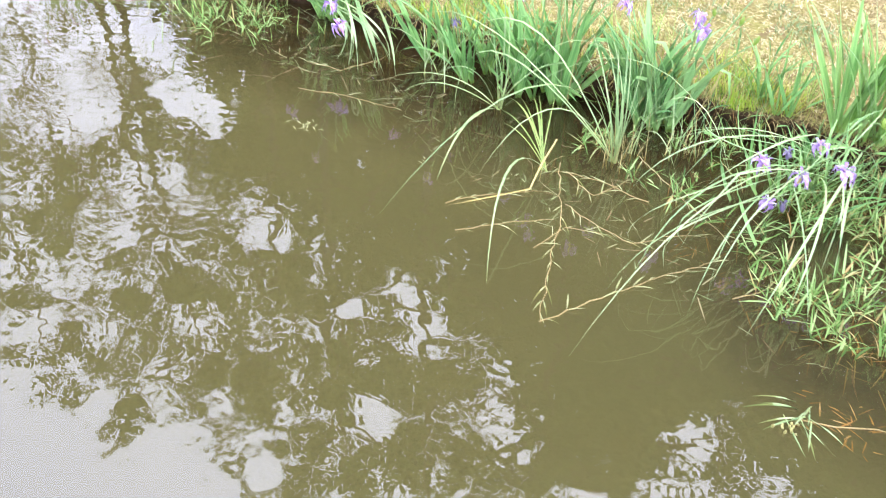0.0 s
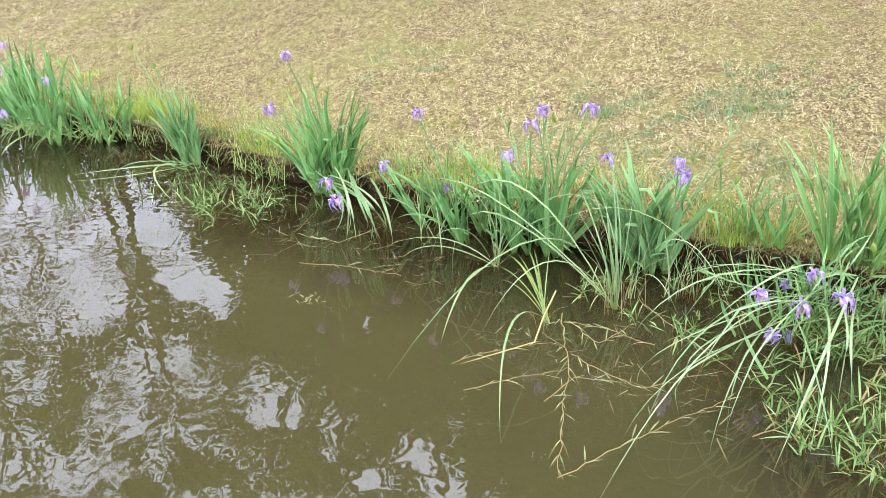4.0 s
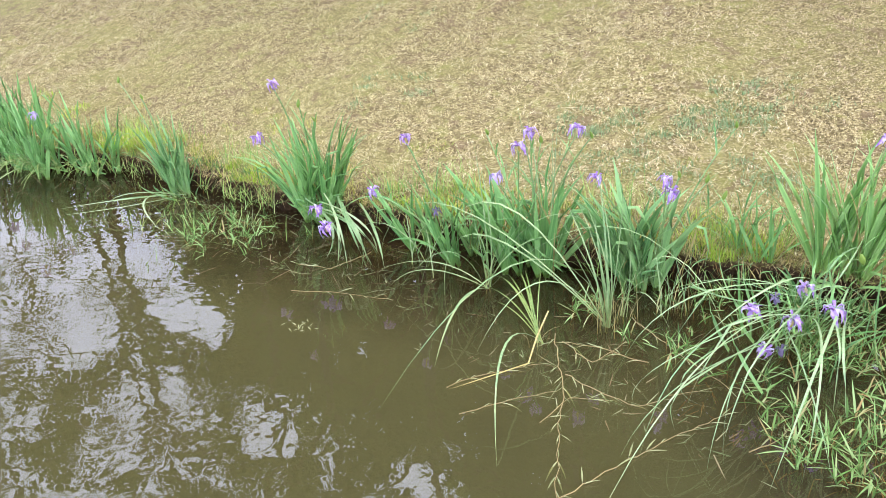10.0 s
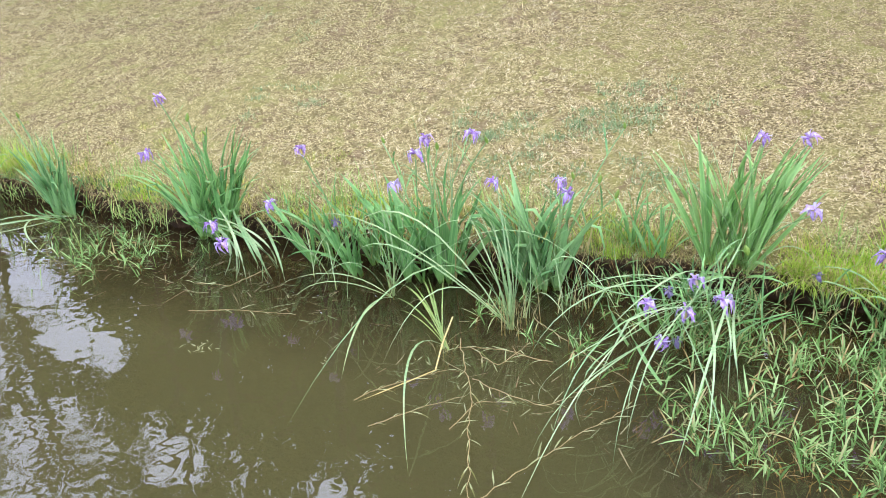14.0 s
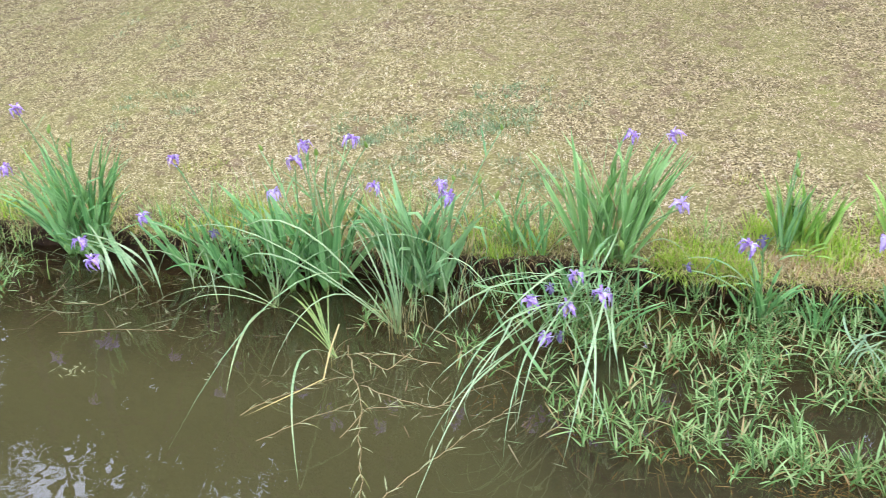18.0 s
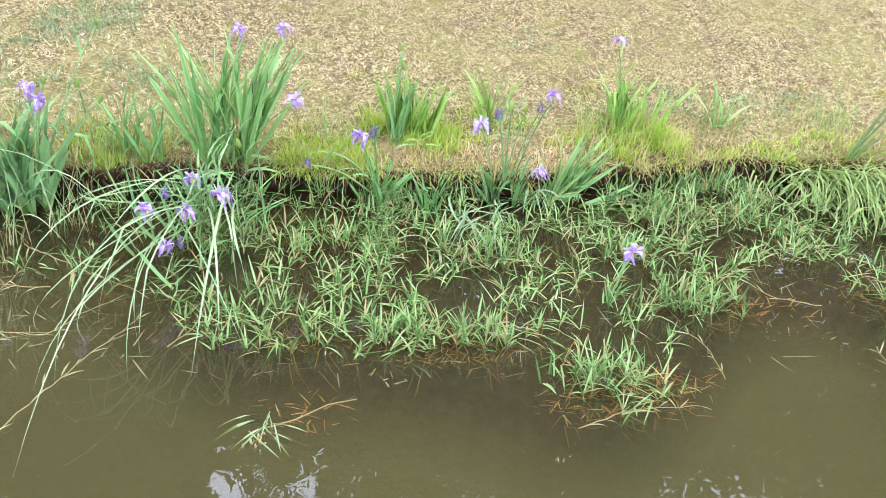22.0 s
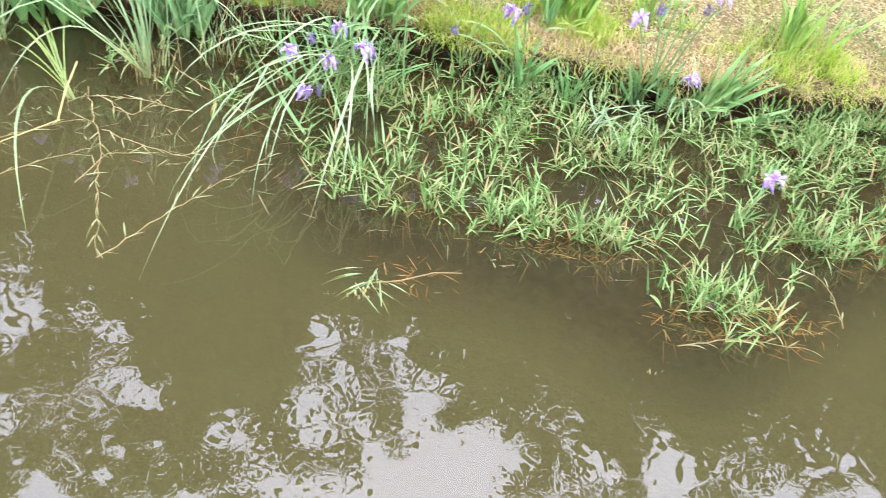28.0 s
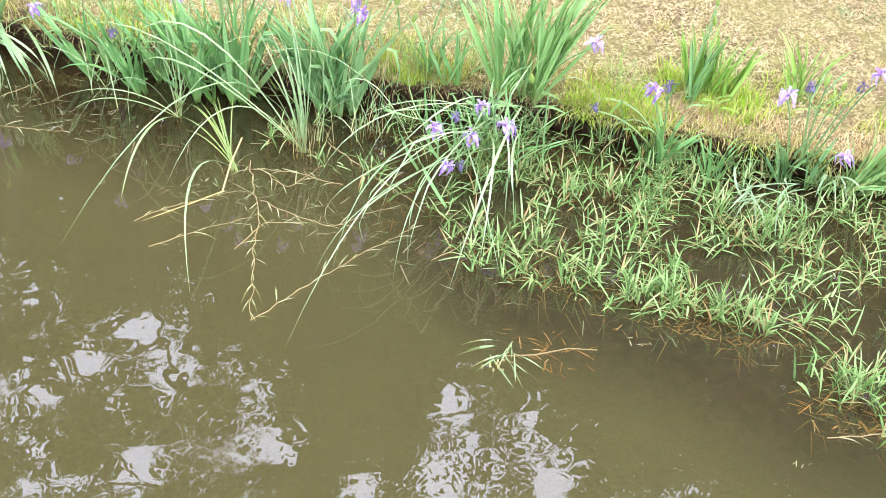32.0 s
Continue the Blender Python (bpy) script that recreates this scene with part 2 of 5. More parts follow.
soil = k.mix(k.math("MULTIPLY", wet, 0.2), soil, (0.105, 0.072, 0.034))
mud = k.math("MULTIPLY", k.math("ADD", sep.outputs[2], 0.15), -6.0)
mud.node.use_clamp = True
silted = k.mix(mud, soil, k.mix(broad, (0.134, 0.129, 0.062), (0.162, 0.155, 0.078)))
GROUND = k.surface(k.mix(edge, silted, thatch), 0.95, k.bump(fine, 0.9, 0.03), 0.0, 0.15)

LAWN_BLADES = island_material("lawn_blades", [(0.0, (0.94, 0.81, 0.45)), (0.20, (0.77, 0.62, 0.33)), (0.40, (0.93, 0.79, 0.45)), (0.58, (0.38, 0.28, 0.125)),
                              (0.66, (0.82, 0.68, 0.38)), (0.88, (0.60, 0.56, 0.20)), (1.0, (0.265, 0.31, 0.086))],
                              patch=(2.3, (0.479, 0.51, 0.172), 0.53, 0.66), second=(1.25, (0.755, 0.57, 0.361), 0.47, 0.62),
                              worn=((2.3, 5.5, 2.8, (0.734, 0.55, 0.31)), (0.5, 7.3, 2.4, (0.72, 0.55, 0.33)), (0.0, 6.5, 1.1, (0.64, 0.48, 0.30)), (-5.6, 6.0, 3.6, (0.78, 0.68, 0.29))))
CLIPPINGS = island_material("dry_clippings", [(0.0, (0.80, 0.66, 0.38)), (0.45, (0.95, 0.83, 0.50)), (0.75, (0.90, 0.76, 0.40)), (0.88, (0.45, 0.31, 0.17)), (1.0, (0.62, 0.56, 0.22))], 0.15)
LIME_GRASS = island_material("lime_grass", [(0.0, (0.25, 0.45, 0.045)), (0.4, (0.44, 0.61, 0.08)), (0.72, (0.58, 0.66, 0.16)), (0.86, (0.66, 0.55, 0.28)), (1.0, (0.56, 0.38, 0.20))], 0.42)
DRY_GRASS = island_material("dry_bank_grass", [(0.0, (0.42, 0.30, 0.14)), (0.4, (0.50, 0.40, 0.20)), (0.7, (0.34, 0.34, 0.10)), (1.0, (0.22, 0.30, 0.07))], 0.2)
TURF = island_material("bank_turf", [(0.0, (0.163, 0.24, 0.043)), (0.35, (0.367, 0.42, 0.086)), (0.6, (0.53, 0.5, 0.146)), (0.8, (0.673, 0.56, 0.241)), (1.0, (0.469, 0.32, 0.129))], 0.25)
WEED = island_material("green_weed", [(0.0, (0.10, 0.22, 0.06)), (1.0, (0.22, 0.34, 0.12))], 0.25)
LAWN_WEED = island_material("lawn_weed", [(0.0, (0.15, 0.25, 0.11)), (0.6, (0.30, 0.40, 0.20)), (1.0, (0.48, 0.49, 0.27))], 0.25)
FINE_GRASS = island_material("fine_grass", [(0.0, (0.165, 0.34, 0.086)), (0.5, (0.35, 0.52, 0.138)), (0.85, (0.494, 0.56, 0.206)), (1.0, (0.577, 0.46, 0.206))], 0.3, 0.6)
MAT_GRASS = island_material("water_grass_blades", [(0.0, (0.055, 0.115, 0.030)), (0.34, (0.17, 0.32, 0.085)), (0.70, (0.345, 0.52, 0.20)), (0.84, (0.40, 0.54, 0.225)),
                            (0.92, (0.44, 0.39, 0.18)), (1.0, (0.43, 0.28, 0.12))], 0.3, 0.5)
FLOATING = island_material("floating_leaf_bits", [(0.0, (0.13, 0.18, 0.07)), (0.4, (0.25, 0.26, 0.13)), (0.7, (0.26, 0.20, 0.10)), (1.0, (0.17, 0.115, 0.05))], 0.1)
SUNK = island_material("sunken_stems", [(0.0, (0.12, 0.065, 0.022)), (0.6, (0.23, 0.13, 0.042)), (1.0, (0.33, 0.22, 0.09))], 0.1)
RED_STRAW = island_material("reddish_straw", [(0.0, (0.42, 0.25, 0.12)), (0.3, (0.54, 0.38, 0.19)), (0.55, (0.68, 0.52, 0.28)), (0.8, (0.78, 0.66, 0.38)), (1.0, (0.34, 0.38, 0.11))], 0.2)
RUST = island_material("rusty_stems", [(0.0, (0.20, 0.10, 0.03)), (0.6, (0.38, 0.20, 0.055)), (1.0, (0.45, 0.32, 0.13))], 0.15)
TREE_LEAF = island_material("tree_leaves", [(0.0, (0.05, 0.10, 0.028)), (1.0, (0.115, 0.185, 0.06))], 0.4, 0.55)
k = Mat("tree_bark")
BARK = k.surface(k.ramp(k.noise(9.0, 6.0, 0.7), [(0.3, (0.05, 0.042, 0.034)), (0.7, (0.15, 0.125, 0.10))]), 0.9, k.bump(k.noise(14.0, 6.0), 0.8, 0.03))

# murky water: silt seen through the surface, and a rippled gloss over it
k = Mat("pond_water")
wide = k.noise(2.2, 3.0, 0.5)
calm = k.ramp(k.noise(1.6, 2.0, 0.5), [(0.42, (0, 0, 0)), (0.66, (1, 1, 1))])
small, swell = k.noise(10.5, 0.8, 0.45), k.noise(1.9, 1.0, 0.4)
place = k.add("ShaderNodeSeparateXYZ")
k.link(k.add("ShaderNodeNewGeometry").outputs["Position"], place.inputs[0])
breeze = k.math("MULTIPLY", k.math("SUBTRACT", -2.4, place.outputs[0]), 0.5)
breeze.node.use_clamp = True
height = k.math("ADD", k.math("MULTIPLY", k.math("MULTIPLY", small, calm), 0.44), swell)
skew = k.add("ShaderNodeCombineXYZ")
k.link(k.math("ADD", k.math("MULTIPLY", place.outputs[0], 4.0), k.math("MULTIPLY", place.outputs[1], 1.5)), skew.inputs[0])
k.link(k.math("SUBTRACT", k.math("MULTIPLY", place.outputs[1], 13.0), k.math("MULTIPLY", place.outputs[0], 5.0)), skew.inputs[1])
rows = k.add("ShaderNodeTexNoise", Scale=1.0, Detail=0.3)
k.link(skew.outputs[0], rows.inputs["Vector"])
height = k.math("ADD", height, k.math("MULTIPLY", k.math("MULTIPLY", rows.outputs["Fac"], k.math("ADD", k.math("MULTIPLY", breeze, 0.6), 0.4)), 0.15))
normal = k.bump(height, 0.09, 0.05)
silt = k.add("ShaderNodeBsdfDiffuse")
k.link(k.mix(wide, (0.107, 0.103, 0.050), (0.130, 0.125, 0.062)), silt.inputs["Color"])
clear = k.add("ShaderNodeBsdfTransparent", Color=(0.97, 0.92, 0.72, 1))
under = k.add("ShaderNodeMixShader")
place = k.add("ShaderNodeSeparateXYZ")
k.link(k.add("ShaderNodeNewGeometry").outputs["Position"], place.inputs[0])
shallow = k.math("MULTIPLY", k.math("SUBTRACT", place.outputs[1], 3.05), 1.4)
shallow.node.use_clamp = True
k.link(k.math("ADD", k.math("MULTIPLY", shallow, 0.15), 0.80), under.inputs[0])
k.link(silt.outputs[0], under.inputs[1])
k.link(clear.outputs[0], under.inputs[2])
gloss = k.add("ShaderNodeBsdfGlossy", Roughness=0.0)
k.link(normal, gloss.inputs["Normal"])
fres = k.add("ShaderNodeFresnel", IOR=1.33)
k.link(normal, fres.inputs["Normal"])
amount = k.math("ADD", k.math("MULTIPLY", fres.outputs[0], 0.80), 0.100)
amount.node.use_clamp = True
both = k.add("ShaderNodeMixShader")
k.link(amount, both.inputs[0])
k.link(under.outputs[0], both.inputs[1])
k.link(gloss.outputs[0], both.inputs[2])
k.link(both.outputs[0], k.out.inputs["Surface"])
WATER = k.m


# ---------------------------------------------------------------- helpers
def smooth(me):
    me.polygons.foreach_set("use_smooth", [True] * len(me.polygons))
    return me


def mesh_of(name, verts, faces, material):
    me = bpy.data.meshes.new(name)
    me.from_pydata([tuple(v) for v in verts], [], faces)
    me.materials.append(material)
    return smooth(me)


def put(name, me, parent=None, m=None, label=""):
    ob = new(name, me)
    if parent:
        ob.parent = parent
    if m is not None:
        ob.matrix_basis = m
    return tagged(ob, label)


def thing(name, at, label, category, group=""):
    ob = new(name)
    ob.empty_display_size = 0.1
    ob.location = at
    return tagged(ob, label, category, group)


def ribbon(name, points, width, material, fold=0.25, side=None, base=0.6, tip=0.02):
    """A leaf along points: two strips that meet in a fold, widest below the middle, running out to a tip."""
    pts = [Vector(p) for p in points]
    n = len(pts)
    verts, faces = [], []
    for i, p in enumerate(pts):
        s = i / (n - 1)
        ahead = (pts[min(i + 1, n - 1)] - pts[max(i - 1, 0)]).normalized()
        across = Vector(side) if side else ahead.cross(Vector((0, 0, 1)))
        if across.length < 0.15:
            across = Vector((0.3, 1, 0))
        across = (across - ahead * across.dot(ahead)).normalized()
        w = 0.5 * width * max(tip, (base + (1 - base) * min(1, s / 0.4)) * (1 - max(0.0, (s - 0.4) / 0.6) ** 1.8))
        up = across.cross(ahead) * fold * w
        verts += [p - across * w + up, p, p + across * w + up]
        if i:
            a = 3 * i
            faces += [(a - 3, a - 2, a + 1, a), (a - 2, a - 1, a + 2, a + 1)]
    return mesh_of(name, verts, faces, material)


def tube(name, points, r0, r1, material, sides=6):
    pts = [Vector(p) for p in points]
    n = len(pts)
    verts, faces = [], []
    for i, p in enumerate(pts):
        ahead = (pts[min(i + 1, n - 1)] - pts[max(i - 1, 0)]).normalized()
        a = ahead.cross(Vector((0.31, 0.95, 0.1))).normalized()
        b = ahead.cross(a)
        r = r0 + (r1 - r0) * i / (n - 1)
        for j in range(sides):
            ang = 2 * math.pi * j / sides
            verts.append(p + r * (math.cos(ang) * a + math.sin(ang) * b))
            if i:
                q = (j + 1) % sides
                faces.append(((i - 1) * sides + j, (i - 1) * sides + q, i * sides + q, i * sides + j))
    faces.append(tuple(range(sides - 1, -1, -1)))
    faces.append(tuple((n - 1) * sides + j for j in range(sides)))
    return mesh_of(name, verts, faces, material)


def bezier(a, b, c, n=9):
    a, b, c = Vector(a), Vector(b), Vector(c)
    return [(1 - s) ** 2 * a + 2 * s * (1 - s) * b + s * s * c for s in (i / (n - 1) for i in range(n))]


def blade_path(bend, power=1.6, n=8):
    """A blade of length 1 that starts upright and bows towards +x by bend degrees at its tip."""
    pts, x, z = [Vector((0, 0, 0))], 0.0, 0.0
    for i in range(1, n):
        ang = radians(bend) * (i / (n - 1)) ** power
        x, z = x + math.sin(ang) / (n - 1), z + math.cos(ang) / (n - 1)
        pts.append(Vector((x, 0, z)))
    return pts


def blades(bends, width, material, name="leaf", fold=0.25, power=1.6, base=0.6):
    return [ribbon(name, blade_path(b, power), width, material, fold, base=base) for b in bends]


def loose(name, origin, azimuth, lean, length, width, bend, material, label, category="", segs=3, kind="stuff"):
    """Very many small blades in one mesh: numpy arrays, one entry a blade. lean and bend from upright, in radians."""
    n = len(length)
    verts = np.empty((n, 2 * segs + 1, 3), np.float32)
    p = origin.astype(np.float64).copy()
    side = np.stack([-np.sin(azimuth), np.cos(azimuth), np.zeros(n)], 1)
    for i in range(segs + 1):
        s = i / segs
        w = (0.5 * width * (0.7 + 0.6 * min(s, 0.5)) * (1 - s ** 2.2))[:, None]
        if i < segs:
            verts[:, 2 * i] = p - side * w
            verts[:, 2 * i + 1] = p + side * w
            ang = lean + bend * (s + 0.5 / segs)
            step = (length / segs)[:, None]
            p = p + step * np.stack([np.sin(ang) * np.cos(azimuth), np.sin(ang) * np.sin(azimuth), np.cos(ang)], 1)
        else:
            verts[:, 2 * segs] = p
    quads = np.array([(2 * i, 2 * i + 1, 2 * i + 3, 2 * i + 2) for i in range(segs - 1)], np.int64).reshape(-1)
    one = np.concatenate([quads, [2 * segs - 2, 2 * segs - 1, 2 * segs]])
    starts = np.concatenate([4 * np.arange(segs - 1), [4 * (segs - 1)]])
    total = np.concatenate([np.full(segs - 1, 4), [3]])
    nv, nl, nf = 2 * segs + 1, len(one), segs
    me = bpy.data.meshes.new(name)
    me.vertices.add(n * nv)
    me.vertices.foreach_set("co", verts.reshape(-1))
    me.loops.add(n * nl)
    me.loops.foreach_set("vertex_index", (one[None] + nv * np.arange(n)[:, None]).reshape(-1).astype(np.int32))
    me.polygons.add(n * nf)
    me.polygons.foreach_set("loop_start", (starts[None] + nl * np.arange(n)[:, None]).reshape(-1).astype(np.int32))
    me.polygons.foreach_set("loop_total", np.tile(total, n).astype(np.int32))
    me.update(calc_edges=True)
    me.materials.append(material)
    return tagged(new(name, me), label, category, "", kind)


# ---------------------------------------------------------------- the ground: lawn slope, cut bank and pond bed in one sheet
BANK_X = [-40, -9, -6.9, -6.1, -5.1, -3.9, -3.2, -2.0, -1.0, -0.3, 0.3, 1.0, 1.6, 2.7, 3.9, 6.0, 40]
BANK_Y = [4.4, 4.45, 4.52, 4.68, 4.60, 4.38, 4.36, 4.20, 4.24, 4.28, 4.20, 4.10, 4.05, 4.18, 4.10, 4.0, 4.0]
SLOPE = 0.32
# front edge of the grass mat in the shallows
MAT_X = [-1.4, -0.68, -0.3, -0.12, 0.3, 0.7, 1.09, 1.14, 1.4, 1.66, 1.8, 2.1, 2.35, 2.6, 2.83, 2.95, 3.1, 3.4, 4.5]
MAT_Y = [3.5, 3.25, 2.95, 2.78, 2.74, 2.66, 2.60, 2.30, 2.22, 2.28, 2.65, 2.85, 3.00, 3.25, 3.25, 3.0, 2.7, 2.4, 2.3]


def wave(x, y, f, seed=0.0):
    return noise.noise(Vector((x * f, y * f, seed)))


def bank(x):
    return float(np.interp(x, BANK_X, BANK_Y)) + 0.07 * wave(x, 0, 1.9, 3.0) + 0.05 * wave(x, 0, 6.0, 8.0)


def lawn_z(x, d):
    """Height of the lawn at d metres behind the bank's edge."""
    rise = SLOPE * (min(d, 6.0) - 0.12 * (1 - math.exp(-d / 0.12))) + 0.05 * min(max(d - 6.0, 0), 8)
    near = min(1.0, d / 0.3)
    return 0.15 + 0.03 * wave(x, 1, 1.3, 5.0) + rise + near * (0.05 * wave(x, d, 0.8) + 0.02 * wave(x, d, 3.5, 2.0))


xs = [-400, -120, -60, -30, -18, -13] + list(np.arange(-10, 7.01, 0.07)) + [9, 13, 20, 30, 60, 120, 400]
lawn_d = [0.015, 0.05, 0.1, 0.16, 0.24] + list(np.arange(0.34, 4.6, 0.12)) + [5, 5.5, 6, 7, 9, 14, 25, 60, 150, 400]
under_d = [(0.0, 0.11), (0.045, 0.06), (0.05, 0.0), (0.0, -0.06)]
bed_z = [(-0.15, -0.07), (-0.27, -0.10), (-0.40, -0.13), (-0.48, -0.36), (-0.55, -0.52), (-0.55, -0.55)]
shore = [(0.55, -0.45), (0.42, 0.04), (0.36, 0.34), (0.2, 0.52), (-0.6, 0.57), (-3, 0.6), (-10, 0.65), (-60, 0.7), (-400, 0.7)]
verts, rows = [], 0
for x in xs:
    b = bank(x)
    fill = min(1.0, max(0.0, (abs(x + 1.5) - 20) / 8))
    line = [(b + d, lawn_z(x, d)) for d in reversed(lawn_d)]
    line += [(b + d + 0.02 * wave(x, d, 9.0), z + 0.015 * wave(x, z, 7.0, 4.0)) for d, z in under_d]
    silt_up = min(1.0, max(0.0, (x + 1.0) / 0.9))
    edge_y = np.mean([np.interp(x + o, MAT_X, MAT_Y) for o in (-0.45, -0.3, -0.15, 0, 0.15, 0.3, 0.45)])
    front = max(0.6, b - float(edge_y)) * silt_up + 1.25 * (1 - silt_up)
    bed_d = (-0.25, -0.55 * front, -front + 0.05, -front - 0.40, -2.6, -3.0)
    line += [(b + d, za + (zb - za) * silt_up + 0.02 * wave(x, d, 3.0, 6.0)) for d, (za, zb) in zip(bed_d, bed_z)]
    line += shore
    rows = len(line)
    verts += [(x, y, z + fill * max(0.0, 0.5 - z)) for y, z in line]
faces = [(i * rows + j, i * rows + j + 1, (i + 1) * rows + j + 1, (i + 1) * rows + j) for i in range(len(xs) - 1) for j in range(rows - 1)]
tagged(put("ground", mesh_of("ground", verts, faces, GROUND)),
       "dry mown lawn slope falling to a cut earth bank and pond bed", "ground", "", "structure")

wv = [(-28, 0.40, 0), (26, 0.40, 0)] + [(x, bank(x) + 0.04, 0) for x in np.arange(26, -28.1, -0.5)]
tagged(put("water", mesh_of("water", wv, [tuple(range(len(wv)))], WATER)),
       "murky olive brown pond water with tree reflections", "water", "", "structure")

# ---------------------------------------------------------------- trees behind the lawn, seen in the water
def tree(x, y, height, spread, leaves, seed, bare=0.35, label="", lean=(0, 0), twigs=7, loosely=0.13):
    rng = random.Random(seed)
    z0 = lawn_z(x, y - bank(x)) - 0.1
    root = thing("tree", (x, y, z0), label, "tree", "trees behind the lawn")
    top = Vector((lean[0], lean[1], height * 0.9))
    trunk = [Vector((0, 0, 0)).lerp(top, i / 9) + Vector((0.22 * math.sin(i * 1.3 + seed), 0.22 * math.cos(i * 1.7 + seed), 0)) * min(1, i / 3) for i in range(10)]
    put("trunk", tube("trunk", trunk, height * 0.0075, 0.015, BARK, 9), root)
    tips = []
    for b in range(20):
        s = bare + (0.97 - bare) * b / 19
        start = Vector((0, 0, 0)).lerp(top, s)
        az = b * 2.4 + rng.uniform(-0.4, 0.4)
        u = (s - bare) / (1 - bare)
        reach = spread * (0.45 + 0.65 * math.sin(math.pi * (0.15 + 0.75 * u))) * rng.uniform(0.7, 1.1)
        end = start + Vector((math.cos(az) * reach, math.sin(az) * reach, reach * rng.uniform(0.1, 0.45)))
        limb = bezier(start, start.lerp(end, 0.5) + Vector((0, 0, reach * 0.18)), end, 8)
        put("limb", tube("limb", limb, 0.0042 * height * (1.1 - 0.6 * s), 0.005, BARK, 5), root)
        for q in range(twigs):
            f = rng.uniform(0.3, 1.0)
            p = limb[min(7, int(f * 7.99))]
            tip = p + Vector((rng.gauss(0, 0.5), rng.gauss(0, 0.5), rng.gauss(0.05, 0.35)))
            tips.append((p, tip))
    vs, fs = [], []
    for p, tip in tips:
        a = (tip - p).cross(Vector((0.2, 0.3, 0.9))).normalized() * 0.008
        base = len(vs)
        vs += [p - a, p + a, tip + a * 0.4, tip - a * 0.4]
        fs.append((base, base + 1, base + 2, base + 3))
    tagged(put("twigs", mesh_of("twigs", vs, fs, BARK), root), kind="stuff")
    n = leaves
    pick = np.array([(t_.x, t_.y, t_.z) for _, t_ in tips])
    start = np.array([(p_.x, p_.y, p_.z) for p_, _ in tips])
    gen = np.random.RandomState(seed)
    i = gen.randint(0, len(pick), n)
    f = gen.rand(n, 1)
    at = start[i] + (pick[i] - start[i]) * (0.2 + 0.85 * f) + gen.normal(0, loosely, (n, 3))
    crown = loose("crown", at, gen.rand(n) * 6.28, gen.uniform(0.6, 2.4, n), gen.uniform(0.08, 0.17, n), gen.uniform(0.04, 0.085, n), gen.uniform(-0.3, 0.6, n), TREE_LEAF, "", "", 2)
    crown.parent = root
    return root


tree(-12.5, 13.0, 16.5, 4.6, 15000, 11, 0.22, "tall tree with a loose leafy crown on the lawn")
tree(-7.4, 12.0, 17.5, 4.2, 17000, 12, 0.12, "tall tree with thin twigs and open crown")
tree(-15.2, 11.6, 17.0, 4.6, 15000, 18, 0.30, "leafy tree with open drooping twigs on the lawn")
tree(-18.5, 13.5, 17.0, 5.0, 13000, 13, 0.40, "leafy tree with a crooked trunk on the lawn")
tree(-19.5, 9.6, 14.5, 4.8, 9000, 19, 0.46, "tall leaning tree with an open crown beside the pond")
tree(-15.6, 9.4, 6.8, 2.6, 4000, 22, 0.16, "small drooping tree close to the pond", twigs=9)
tree(-9.7, 11.6, 17.0, 3.2, 13000, 23, 0.34, "slim tall tree with an open crown")
tree(-4.2, 12.2, 15.6, 4.0, 24000, 14, 0.08, "dense leafy tree standing on the lawn", twigs=9, loosely=0.17)
tree(-0.6, 12.0, 10.6, 3.2, 14000, 15, 0.06, "low dense broad tree standing on the lawn", twigs=9, loosely=0.17)
tree(4.2, 12.2, 13.4, 3.6, 20000, 16, 0.06, "dense leafy tree at the lawn's far side", twigs=9, loosely=0.17)
tree(11.4, 12.6, 17.2, 3.6, 12000, 17, 0.10, "tall leafy tree at the lawn's far side", twigs=9, loosely=0.17)
tree(17.5, 11.5, 15.0, 4.4, 14000, 20, 0.10, "tall leafy tree at the end of the lawn", twigs=9, loosely=0.17)

gen = np.random.RandomState(5)
WOODS_X = [-40, -32, -24, -20.5, -18, -15.7, -13, -9.7, -7.3, -5.3, -3.2, -1.6, 0.5, 1.6, 2.6, 4.0, 6.5, 10.5, 13, 16, 23]
WOODS_TOP = [4.0, 5.5, 7.2, 10.6, 12.3, 14.0, 14.8, 16.6, 19.6, 22.0, 19.0, 15.6, 16.0, 17.2, 19.8, 20.0, 20.0, 19.6, 20.4, 20.6, 22.0]
n = 95000
wx = gen.uniform(-42, 28, n)
wy = 19 + gen.uniform(-1.5, 3, n) + 0.8 * np.sin(wx * 0.5)
tall = np.interp(wx, WOODS_X, WOODS_TOP) - 2.2 + 0.7 * np.sin(wx * 1.7) + 0.7 * np.sin(wx * 4.1 + 1) + 0.4 * np.sin(wx * 9.0)
wz = 2.2 + gen.rand(n) ** 0.9 * tall
loose("far_woods", np.stack([wx, wy, wz], 1), gen.rand(n) * 6.28, gen.uniform(0.5, 2.2, n), gen.uniform(0.35, 0.8, n), gen.uniform(0.2, 0.4, n), gen.uniform(0, 0.5, n),
      TREE_LEAF, "dense dark green woodland behind the lawn", "trees", 2)

# ---------------------------------------------------------------- lawn blades and bank grass
gen = np.random.RandomState(7)


def scatter(n, x0, x1, d0, d1, power=1.0):
    """Random places on the lawn between d0 and d1 metres behind the bank."""
    x = gen.uniform(x0, x1, n)
    d = d0 + (d1 - d0) * gen.rand(n) ** power
    by = np.array([bank(v) for v in x])
    z = np.array([lawn_z(a, max(b, 0.02)) for a, b in zip(x, d)])
    return np.stack([x, by + d, z], 1)


